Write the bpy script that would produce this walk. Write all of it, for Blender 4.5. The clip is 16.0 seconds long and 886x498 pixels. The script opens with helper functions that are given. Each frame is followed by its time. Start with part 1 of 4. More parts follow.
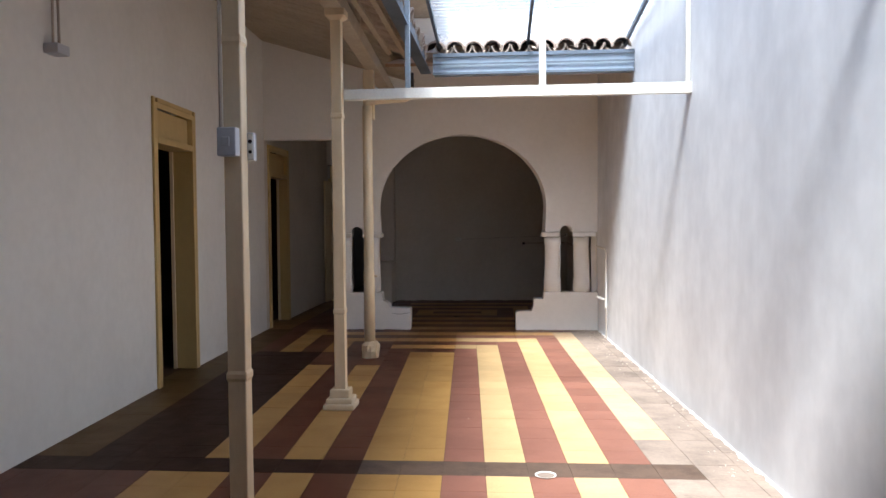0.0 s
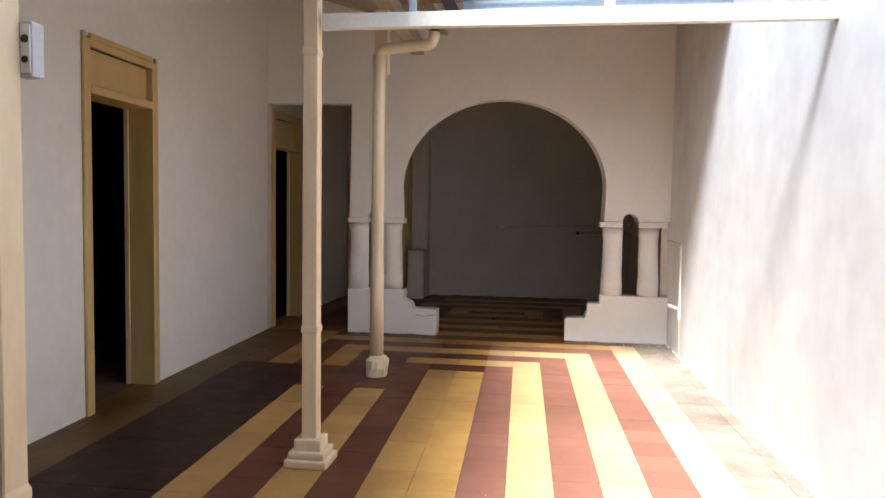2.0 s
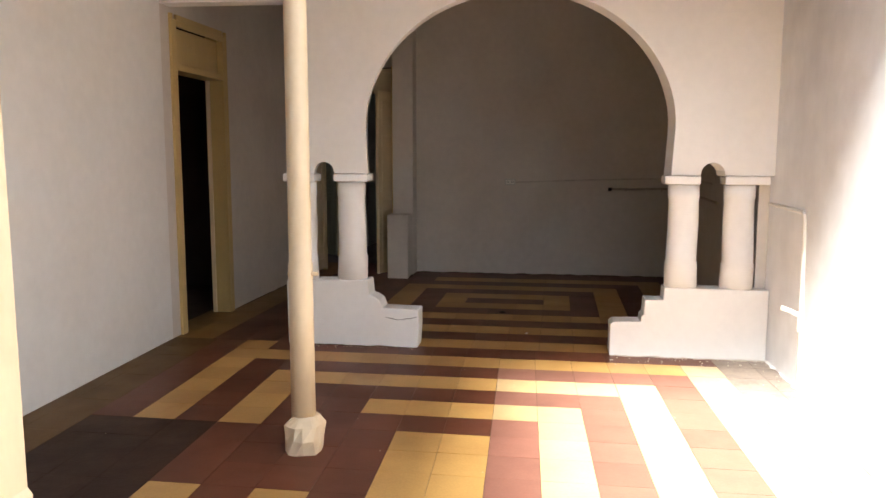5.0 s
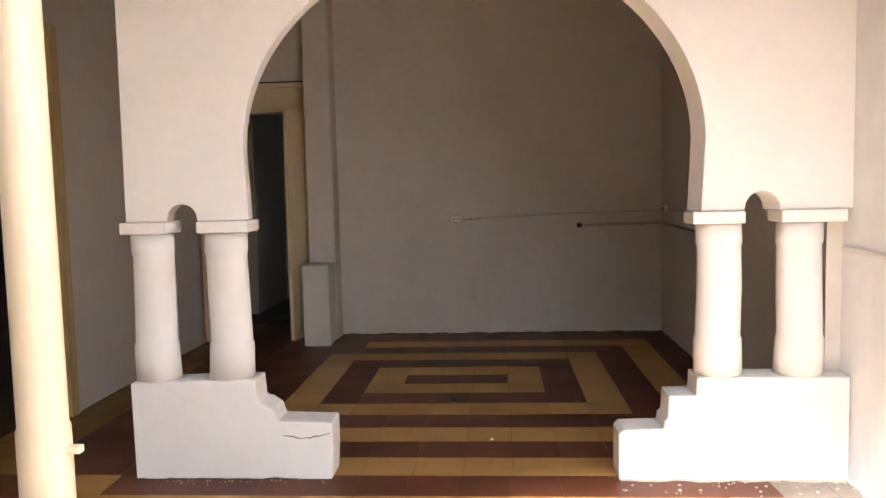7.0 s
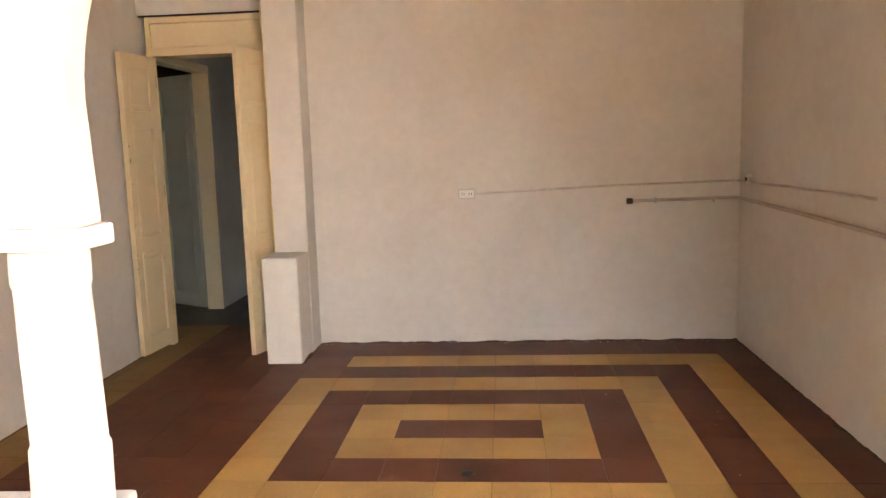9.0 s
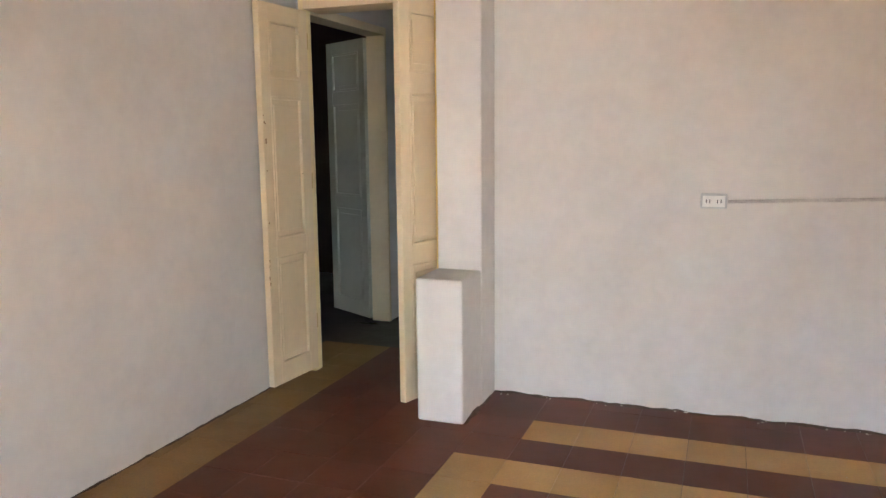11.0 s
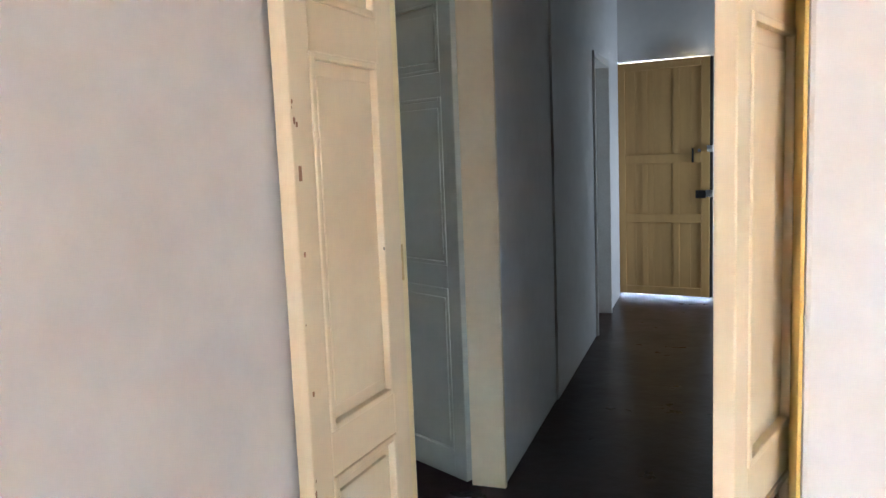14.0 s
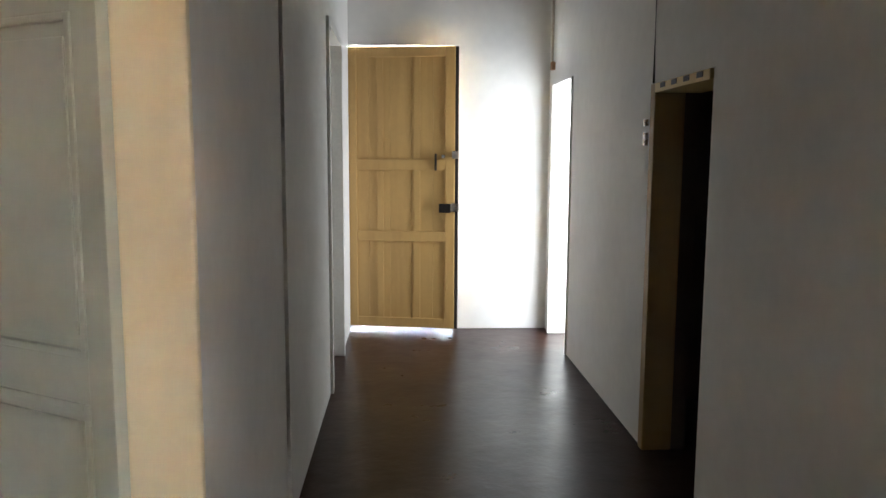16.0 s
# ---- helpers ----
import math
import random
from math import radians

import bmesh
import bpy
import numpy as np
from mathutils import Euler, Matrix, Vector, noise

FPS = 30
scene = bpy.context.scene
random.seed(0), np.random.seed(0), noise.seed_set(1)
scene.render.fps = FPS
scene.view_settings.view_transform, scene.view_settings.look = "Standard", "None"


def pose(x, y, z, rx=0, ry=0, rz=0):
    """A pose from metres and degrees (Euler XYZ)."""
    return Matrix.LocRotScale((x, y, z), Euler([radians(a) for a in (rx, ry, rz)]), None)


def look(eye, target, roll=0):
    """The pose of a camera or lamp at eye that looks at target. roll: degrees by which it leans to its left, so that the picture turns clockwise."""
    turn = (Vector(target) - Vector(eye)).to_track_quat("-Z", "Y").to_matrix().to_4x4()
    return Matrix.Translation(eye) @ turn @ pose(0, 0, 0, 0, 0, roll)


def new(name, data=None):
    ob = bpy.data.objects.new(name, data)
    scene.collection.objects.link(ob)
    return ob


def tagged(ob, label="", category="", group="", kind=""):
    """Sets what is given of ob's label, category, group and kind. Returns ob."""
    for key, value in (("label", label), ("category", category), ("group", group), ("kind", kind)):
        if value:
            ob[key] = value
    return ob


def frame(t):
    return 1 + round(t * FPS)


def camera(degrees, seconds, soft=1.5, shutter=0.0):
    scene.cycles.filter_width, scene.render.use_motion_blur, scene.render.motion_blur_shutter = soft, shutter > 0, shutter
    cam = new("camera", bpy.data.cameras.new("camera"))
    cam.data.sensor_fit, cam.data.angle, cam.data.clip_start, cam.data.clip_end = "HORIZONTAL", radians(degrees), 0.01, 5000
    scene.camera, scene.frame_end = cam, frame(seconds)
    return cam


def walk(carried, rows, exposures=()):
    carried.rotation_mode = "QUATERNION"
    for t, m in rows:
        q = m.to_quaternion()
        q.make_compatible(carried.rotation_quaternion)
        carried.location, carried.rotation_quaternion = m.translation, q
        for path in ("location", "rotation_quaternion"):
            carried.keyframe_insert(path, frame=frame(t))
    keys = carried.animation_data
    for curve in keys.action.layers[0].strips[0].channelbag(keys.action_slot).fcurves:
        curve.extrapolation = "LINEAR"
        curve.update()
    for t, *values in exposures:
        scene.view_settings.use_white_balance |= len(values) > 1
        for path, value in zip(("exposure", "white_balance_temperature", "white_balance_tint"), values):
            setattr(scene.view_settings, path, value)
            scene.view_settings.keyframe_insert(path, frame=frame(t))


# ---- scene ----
# ---- camera ----
cam = camera(60.3, 16.0)
PATH = [
    (0, (0.708, -0.214, 1.424), (0.559, 1.779, 1.351), -0.5),
    (0.5, (0.705, 0.243, 1.407), (0.507, 2.232, 1.33), 0.3),
    (1, (0.644, 0.725, 1.372), (0.441, 2.714, 1.32), 0.1),
    (1.5, (0.685, 1.113, 1.401), (0.418, 3.094, 1.349), -0.4),
    (2, (0.783, 1.557, 1.429), (0.494, 3.532, 1.312), 0.8),
    (2.5, (0.754, 2.053, 1.403), (0.498, 4.034, 1.289), 0.0),
    (3, (0.761, 2.512, 1.384), (0.403, 4.479, 1.318), -0.7),
    (3.5, (0.763, 3.014, 1.367), (0.425, 4.977, 1.19), 0.1),
    (6, (0.365, 5.208, 1.421), (0.168, 7.184, 1.177), -1.4),
    (6.5, (0.358, 5.716, 1.414), (0.273, 7.7, 1.173), -0.7),
    (7, (0.343, 6.122, 1.414), (0.204, 8.111, 1.25), -1.4),
    (7.5, (0.34, 6.572, 1.404), (0.113, 8.543, 1.15), -2.3),
    (8, (0.287, 7.025, 1.419), (0.239, 9.006, 1.147), -2.1),
    (10.5, (0.156, 8.992, 1.48), (-0.379, 10.899, 1.2), -0.6),
    (11, (0.038, 9.386, 1.441), (-0.658, 11.237, 1.142), -0.6),
    (11.5, (-0.099, 9.822, 1.486), (-1.034, 11.561, 1.166), -1.1),
    (12, (-0.354, 10.187, 1.413), (-1.325, 11.922, 1.196), -0.0),
    (12.5, (-0.707, 10.501, 1.418), (-1.661, 12.239, 1.152), -1.2),
    (13, (-0.976, 10.862, 1.432), (-1.909, 12.608, 1.146), -2.1),
    (13.5, (-1.293, 11.275, 1.452), (-2.016, 13.121, 1.195), -1.7),
    (14, (-1.561, 11.627, 1.437), (-2.221, 13.498, 1.19), -2.3),
    (14.5, (-1.764, 11.997, 1.421), (-2.167, 13.935, 1.14), -0.9),
    (15, (-1.969, 12.429, 1.405), (-1.985, 14.403, 1.085), -2.2),
    (15.5, (-1.973, 12.777, 1.369), (-1.937, 14.759, 1.102), -2.5),
    (16, (-1.954, 13.072, 1.396), (-1.852, 15.054, 1.149), 0.3),
]
EXPOSURE = [(0.0, 1.95, 5750, 9), (1.5, 2.28, 5900, 9), (3.0, 2.75, 6300, 9), (3.5, 2.95, 6300, 9), (6.0, 3.5, 6100, 8), (7.0, 3.9, 6050, 8), (7.5, 4.3, 6300, 9), (8.2, 5.1, 6500, 10),
            (10.5, 5.85, 5900, 6), (11.0, 5.8, 5450, 5), (12.0, 6.02, 5080, 5), (13.0, 6.1, 5050, 5), (13.5, 6.3, 5050, 5), (14.5, 6.6, 5150, 5), (15.2, 7.1, 5700, 7), (16.0, 7.2, 6050, 8)]
walk(cam, [(t, look(eye, target, roll)) for t, eye, target, roll in PATH], EXPOSURE)

# ---- world and sun ----
world = bpy.data.worlds.new("sky")
scene.world = world
world.use_nodes = True
sky = world.node_tree.nodes.new("ShaderNodeTexSky")
sky.sky_type, sky.sun_disc = "NISHITA", False
SUN_DIR = Vector((0.12, 0.62, -1.0)).normalized()
sky.sun_elevation = math.asin(-SUN_DIR.z)
sky.sun_rotation = math.atan2(-SUN_DIR.x, -SUN_DIR.y)
world.node_tree.links.new(sky.outputs[0], world.node_tree.nodes["Background"].inputs[0])
world.node_tree.nodes["Background"].inputs[1].default_value = 0.07
sun = new("sun", bpy.data.lights.new("sun", "SUN"))
sun.data.energy, sun.data.angle, sun.data.color = 5.0, radians(17), (1.0, 0.95, 0.86)
sun.matrix_world = look((0, 0, 30), Vector((0, 0, 30)) + SUN_DIR)
# daylight of the yard in its doorway
yard = new("yard_daylight", bpy.data.lights.new("yard_daylight", "AREA"))
yard.data.shape, yard.data.size, yard.data.size_y = "RECTANGLE", 1.84, 0.40
yard.data.energy, yard.data.color = 0.235, (0.95, 0.97, 1.0)
yard.matrix_world = Matrix.Translation((-0.62, 18.60, 0.96)) @ Matrix.Rotation(radians(-38), 4, "Z") @ Matrix.Rotation(radians(90), 4, "Y")


# ---- materials ----
def material(name, base, rough=0.6, dark=None, scale=3.0, grain=60.0, amount=0.35, bump=0.15, metal=0.0, streak=0.0, per_piece=0.0, spec=0.5, fine=0.5):
    """Base colour varied by broad stains and fine grain, with relief."""
    m = bpy.data.materials.new(name)
    m.use_nodes = True
    nt = m.node_tree
    b = nt.nodes["Principled BSDF"]
    dark = dark or tuple(c * 0.6 for c in base)
    geo = nt.nodes.new("ShaderNodeNewGeometry")
    mp = nt.nodes.new("ShaderNodeMapping")
    mp.inputs["Scale"].default_value = (1, 1, 1 if not streak else 1 / streak)
    nt.links.new(geo.outputs["Position"], mp.inputs[0])
    n1 = nt.nodes.new("ShaderNodeTexNoise")
    n1.inputs["Scale"].default_value, n1.inputs["Detail"].default_value = scale, 6
    n1.inputs["Roughness"].default_value = 0.62
    nt.links.new(mp.outputs[0], n1.inputs[0])
    ramp = nt.nodes.new("ShaderNodeMapRange")
    ramp.inputs[1].default_value, ramp.inputs[2].default_value = 0.42, 0.78
    ramp.inputs[4].default_value = amount
    nt.links.new(n1.outputs[0], ramp.inputs[0])
    mix = nt.nodes.new("ShaderNodeMix")
    mix.data_type = "RGBA"
    mix.inputs[6].default_value, mix.inputs[7].default_value = (*base, 1), (*dark, 1)
    nt.links.new(ramp.outputs[0], mix.inputs[0])
    n2 = nt.nodes.new("ShaderNodeTexNoise")
    n2.inputs["Scale"].default_value, n2.inputs["Detail"].default_value = grain, 4
    nt.links.new(geo.outputs["Position"], n2.inputs[0])
    var = nt.nodes.new("ShaderNodeMapRange")
    var.inputs[1].default_value, var.inputs[2].default_value = 0.3, 0.7
    var.inputs[3].default_value, var.inputs[4].default_value = 1 - 0.18 * fine, 1 + 0.12 * fine
    nt.links.new(n2.outputs[0], var.inputs[0])
    hsv = nt.nodes.new("ShaderNodeHueSaturation")
    nt.links.new(mix.outputs[2], hsv.inputs["Color"])
    last = var.outputs[0]
    if per_piece:
        info = nt.nodes.new("ShaderNodeObjectInfo")
        r = nt.nodes.new("ShaderNodeMapRange")
        r.inputs[3].default_value, r.inputs[4].default_value = 1 - per_piece, 1 + per_piece
        nt.links.new(info.outputs["Random"], r.inputs[0])
        mul = nt.nodes.new("ShaderNodeMath")
        mul.operation = "MULTIPLY"
        nt.links.new(last, mul.inputs[0])
        nt.links.new(r.outputs[0], mul.inputs[1])
        last = mul.outputs[0]
    nt.links.new(last, hsv.inputs["Value"])
    nt.links.new(hsv.outputs[0], b.inputs["Base Color"])
    rr = nt.nodes.new("ShaderNodeMapRange")
    rr.inputs[3].default_value, rr.inputs[4].default_value = max(0.03, rough - 0.1), min(1, rough + 0.14)
    nt.links.new(n1.outputs[0], rr.inputs[0])
    nt.links.new(rr.outputs[0], b.inputs["Roughness"])
    b.inputs["Metallic"].default_value = metal
    b.inputs["Specular IOR Level"].default_value = spec
    add = nt.nodes.new("ShaderNodeMath")
    add.operation = "ADD"
    nt.links.new(n1.outputs[0], add.inputs[0])
    sc = nt.nodes.new("ShaderNodeMath")
    sc.operation = "MULTIPLY"
    sc.inputs[1].default_value = 0.25
    nt.links.new(n2.outputs[0], sc.inputs[0])
    nt.links.new(sc.outputs[0], add.inputs[1])
    bp = nt.nodes.new("ShaderNodeBump")
    bp.inputs["Strength"].default_value, bp.inputs["Distance"].default_value = bump, 0.02
    nt.links.new(add.outputs[0], bp.inputs["Height"])
    nt.links.new(bp.outputs[0], b.inputs["Normal"])
    return m


WHITE = material("white_limewash", (0.80, 0.78, 0.74), 0.9, (0.60, 0.57, 0.52), 1.1, 14, 0.35, 0.12, spec=0.2, fine=0.15)
# warm limewash, darkened so the room's shade sits in its colour
SHADEWARM = material("shaded_warm_limewash", (0.69, 0.635, 0.565), 0.9, (0.50, 0.44, 0.37), 0.9, 14, 0.5, 0.14, spec=0.2, fine=0.2)
# jamb yellow made lighter to stand for light from the room
LITSTRAW = material("lit_yellow_jamb_paint", (0.83, 0.69, 0.36), 0.45, (0.66, 0.50, 0.20), 3.0, 25, 0.35, 0.06, streak=4.0, fine=0.15)
UMBER = material("dark_brown_frame_wood", (0.30, 0.19, 0.07), 0.5, (0.15, 0.09, 0.035), 6.0, 30, 0.5, 0.08, streak=8.0, fine=0.2)
# yellow paint deepened to gold, with bounced light put into the colour
BOUNCEGOLD = material("yellow_jamb_bounce_paint", (0.70, 0.47, 0.11), 0.45, (0.50, 0.31, 0.06), 3.0, 25, 0.4, 0.06, streak=4.0, fine=0.15)
IVORY = material("ivory_frame_paint", (0.78, 0.67, 0.44), 0.45, (0.58, 0.46, 0.26), 3.0, 25, 0.35, 0.06, streak=4.0, fine=0.15)
DUSK = material("dusty_dark_tile", (0.125, 0.078, 0.052), 0.6, (0.05, 0.03, 0.02), 6.0, 60, 0.7, 0.2, per_piece=0.15)
ARCHW = material("white_arch_plaster", (0.83, 0.80, 0.76), 0.85, (0.70, 0.66, 0.60), 2.2, 18, 0.25, 0.22, spec=0.25, fine=0.12)
GREYW = material("grey_streaked_render", (0.85, 0.86, 0.88), 0.9, (0.53, 0.54, 0.57), 0.75, 5, 0.7, 0.12, streak=2.6, spec=0.2, fine=0.35)
CREAM = material("cream_gloss_paint", (0.77, 0.62, 0.39), 0.42, (0.60, 0.44, 0.23), 3.0, 25, 0.35, 0.06, streak=4.0, fine=0.12)
FRAME = material("yellow_cream_frame_paint", (0.60, 0.43, 0.18), 0.45, (0.38, 0.25, 0.09), 3.0, 25, 0.4, 0.06, streak=4.0, fine=0.15)
POST = material("cream_post_paint", (0.76, 0.62, 0.42), 0.45, (0.46, 0.33, 0.18), 4.0, 30, 0.6, 0.08, streak=4.0, fine=0.15)
OLIVE = material("olive_grey_door_paint", (0.46, 0.46, 0.36), 0.5, (0.34, 0.34, 0.26), 3.0, 25, 0.4, 0.05, fine=0.15)
PINE = material("varnished_pine", (0.60, 0.38, 0.13), 0.45, (0.38, 0.21, 0.06), 9.0, 30, 0.5, 0.05, streak=14.0, fine=0.15)
BROWN = material("brown_cement_tile", (0.125, 0.040, 0.021), 0.40, (0.06, 0.018, 0.010), 2.2, 90, 0.6, 0.08, per_piece=0.12, spec=0.2)
YELLOW = material("ochre_cement_tile", (0.47, 0.265, 0.08), 0.42, (0.27, 0.13, 0.036), 2.0, 90, 0.55, 0.08, per_piece=0.10, spec=0.35)
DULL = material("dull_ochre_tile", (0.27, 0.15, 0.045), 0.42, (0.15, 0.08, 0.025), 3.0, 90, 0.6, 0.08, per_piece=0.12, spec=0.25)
# dirty ochre, darkened further to carry the gallery's shade
DIRTSHADE = material("dirty_shaded_ochre_tile", (0.115, 0.063, 0.02), 0.45, (0.06, 0.032, 0.012), 3.0, 90, 0.65, 0.08, per_piece=0.12, spec=0.15)
# lit copies of the ochre and brown tiles, strong sun put into the colour
LITOCHRE = material("sunlit_ochre_tile", (0.54, 0.37, 0.175), 0.5, (0.38, 0.24, 0.11), 2.5, 80, 0.5, 0.1, per_piece=0.08)
LITBROWN = material("sunlit_brown_tile", (0.235, 0.10, 0.066), 0.5, (0.15, 0.062, 0.042), 2.5, 80, 0.55, 0.1, per_piece=0.12)
PALE = material("worn_pale_tile", (0.50, 0.36, 0.21), 0.6, (0.30, 0.20, 0.13), 3.0, 60, 0.6, 0.15, per_piece=0.08)
STAIN = material("stained_grey_tile", (0.26, 0.20, 0.155), 0.75, (0.11, 0.085, 0.07), 4.0, 50, 0.8, 0.25, per_piece=0.12)
# grime of the cross band, and gallery shade painted as tile colour
GRIMESHADE = material("grimy_shaded_tile", (0.042, 0.020, 0.013), 0.5, (0.022, 0.012, 0.009), 6.0, 60, 0.7, 0.2, per_piece=0.12, spec=0.1)
GROUT = material("dark_grout", (0.10, 0.062, 0.04), 0.85, (0.05, 0.035, 0.025), 5.0, 60, 0.6, 0.3)
CEMENT = material("polished_dark_cement", (0.036, 0.014, 0.009), 0.29, (0.016, 0.007, 0.005), 3.0, 11, 0.7, 0.26, fine=0.8, spec=0.22)
WOODC = material("limed_ceiling_boards", (0.44, 0.37, 0.28), 0.85, (0.28, 0.22, 0.16), 3.0, 30, 0.5, 0.3)
BOARD = material("weathered_boards", (0.40, 0.25, 0.15), 0.85, (0.20, 0.12, 0.07), 5.0, 40, 0.6, 0.4)
# for unseen surfaces, dark only to cut bounced light
UNSEENDARK = material("unseen_dark_boards", (0.11, 0.065, 0.036), 0.8, (0.05, 0.03, 0.018), 4.0, 40, 0.6, 0.3)
# near-black colour standing for the darkness inside the side rooms
SIDEDARK = material("side_room_shade", (0.07, 0.048, 0.034), 0.95, (0.04, 0.027, 0.02), 3.0, 40, 0.6, 0.4)
CLAY = material("old_clay_tile", (0.42, 0.34, 0.28), 0.9, (0.14, 0.11, 0.095), 7.0, 50, 0.7, 0.4)
STEEL = material("blue_grey_sheet_metal", (0.10, 0.125, 0.16), 0.5, (0.05, 0.06, 0.08), 4.0, 50, 0.5, 0.1, metal=0.35)
LIGHTSTEEL = material("zinc_gutter", (0.36, 0.42, 0.50), 0.4, (0.22, 0.36, 0.42), 4.0, 50, 0.5, 0.1, metal=0.4)
WHITEM = material("white_enamel", (0.82, 0.80, 0.74), 0.4, (0.62, 0.57, 0.48), 6.0, 60, 0.4, 0.08, fine=0.3)
GREYP = material("grey_plastic", (0.52, 0.53, 0.57), 0.5, (0.42, 0.42, 0.45), 6.0, 60, 0.3, 0.05, fine=0.2)
CONDUIT = material("dusty_conduit", (0.58, 0.525, 0.46), 0.6, (0.30, 0.25, 0.20), 8.0, 60, 0.5, 0.1)
PIPE = material("painted_conduit", (0.48, 0.41, 0.34), 0.55, (0.34, 0.26, 0.19), 8.0, 60, 0.5, 0.1)
BLACK = material("dark_iron", (0.03, 0.025, 0.022), 0.5, (0.02, 0.015, 0.012), 8.0, 60, 0.4, 0.1, metal=0.5)
CHROME = material("worn_chrome", (0.62, 0.62, 0.62), 0.25, (0.40, 0.38, 0.35), 12.0, 60, 0.4, 0.05, metal=1.0)
RUST = material("rust_stain", (0.36, 0.18, 0.09), 0.9, (0.18, 0.08, 0.04), 30.0, 90, 0.6, 0.3)
PLATE = material("yellowed_outlet_plastic", (0.55, 0.54, 0.50), 0.4, (0.42, 0.40, 0.36), 20.0, 60, 0.4, 0.05, fine=0.2)
STREET = material("pale_street", (0.40, 0.40, 0.40), 0.9, (0.28, 0.28, 0.28), 1.0, 30, 0.5, 0.3)
RUBBLE = material("flaked_plaster", (0.55, 0.48, 0.40), 0.95, (0.28, 0.22, 0.17), 12.0, 60, 0.6, 0.4)


def sheet_material():
    m = bpy.data.materials.new("translucent_corrugated_sheet")
    m.use_nodes = True
    nt = m.node_tree
    out = nt.nodes["Material Output"]
    nt.nodes.remove(nt.nodes["Principled BSDF"])
    tr, tl, gl = nt.nodes.new("ShaderNodeBsdfTransparent"), nt.nodes.new("ShaderNodeBsdfTranslucent"), nt.nodes.new("ShaderNodeBsdfDiffuse")
    tr.inputs[0].default_value = (0.95, 0.97, 1, 1)
    tl.inputs[0].default_value = (0.85, 0.9, 0.95, 1)
    gl.inputs[0].default_value = (0.8, 0.83, 0.86, 1)
    geo, n = nt.nodes.new("ShaderNodeNewGeometry"), nt.nodes.new("ShaderNodeTexNoise")
    n.inputs["Scale"].default_value = 6
    nt.links.new(geo.outputs["Position"], n.inputs[0])
    r = nt.nodes.new("ShaderNodeMapRange")
    r.inputs[3].default_value, r.inputs[4].default_value = 0.18, 0.38
    nt.links.new(n.outputs[0], r.inputs[0])
    a, b = nt.nodes.new("ShaderNodeMixShader"), nt.nodes.new("ShaderNodeMixShader")
    a.inputs[0].default_value = 0.3
    nt.links.new(tl.outputs[0], a.inputs[1])
    nt.links.new(gl.outputs[0], a.inputs[2])
    nt.links.new(r.outputs[0], b.inputs[0])
    nt.links.new(tr.outputs[0], b.inputs[1])
    nt.links.new(a.outputs[0], b.inputs[2])
    nt.links.new(b.outputs[0], out.inputs[0])
    return m


SHEET = sheet_material()


# ---- builders ----
def box(bm, x0, x1, y0, y1, z0, z1, m=None):
    vs = [bm.verts.new(((x0, x1)[i], (y0, y1)[j], (z0, z1)[k])) for i in (0, 1) for j in (0, 1) for k in (0, 1)]
    for f in ((0, 1, 3, 2), (4, 6, 7, 5), (0, 4, 5, 1), (2, 3, 7, 6), (0, 2, 6, 4), (1, 5, 7, 3)):
        bm.faces.new([vs[i] for i in f])
    if m is not None:
        bmesh.ops.transform(bm, matrix=m, verts=vs)
    return vs


def prism(bm, outline, y0, y1, skew=0.0):
    """A solid with the outline (x, z) between two y."""
    a = [bm.verts.new((x, y0, z)) for x, z in outline]
    b = [bm.verts.new((x + skew, y1, z)) for x, z in outline]
    n = len(a)
    bm.faces.new(a)
    bm.faces.new(b[::-1])
    for i in range(n):
        bm.faces.new((a[i], b[i], b[(i + 1) % n], a[(i + 1) % n]))


def lathe(bm, profile, cx, cy, n=28, squash=1.0):
    rings = []
    for r, z in profile:
        rings.append([bm.verts.new((cx + r * math.cos(2 * math.pi * i / n), cy + squash * r * math.sin(2 * math.pi * i / n), z)) for i in range(n)])
    for p, q in zip(rings, rings[1:]):
        for i in range(n):
            bm.faces.new((p[i], p[(i + 1) % n], q[(i + 1) % n], q[i]))
    bm.faces.new(rings[0][::-1])
    bm.faces.new(rings[-1])


def tube(bm, pts, r, n=12):
    """A round tube along a polyline."""
    pts = [Vector(p) for p in pts]
    rings = []
    for i, p in enumerate(pts):
        d = (pts[min(i + 1, len(pts) - 1)] - pts[max(i - 1, 0)]).normalized()
        q = d.to_track_quat("Z", "Y")
        rings.append([bm.verts.new(p + q @ Vector((r * math.cos(2 * math.pi * k / n), r * math.sin(2 * math.pi * k / n), 0))) for k in range(n)])
    for a, b in zip(rings, rings[1:]):
        for k in range(n):
            bm.faces.new((a[k], a[(k + 1) % n], b[(k + 1) % n], b[k]))
    bm.faces.new(rings[0][::-1])
    bm.faces.new(rings[-1])


def part(name, bm, mat, parent=None, label="", bevel=0.0, smooth=False, rough=0.0):
    bmesh.ops.recalc_face_normals(bm, faces=bm.faces)
    if bevel:
        edges = [e for e in bm.edges if len(e.link_faces) == 2 and e.calc_face_angle(0) > 0.5]
        bmesh.ops.bevel(bm, geom=edges, offset=bevel, segments=2, affect="EDGES", profile=0.6, clamp_overlap=True)
    me = bpy.data.meshes.new(name)
    bm.to_mesh(me)
    bm.free()
    me.materials.append(mat)
    if smooth:
        for p in me.polygons:
            p.use_smooth = True
    ob = new(name, me)
    if parent:
        ob.parent = parent
    if label:
        ob["label"] = label
    return ob


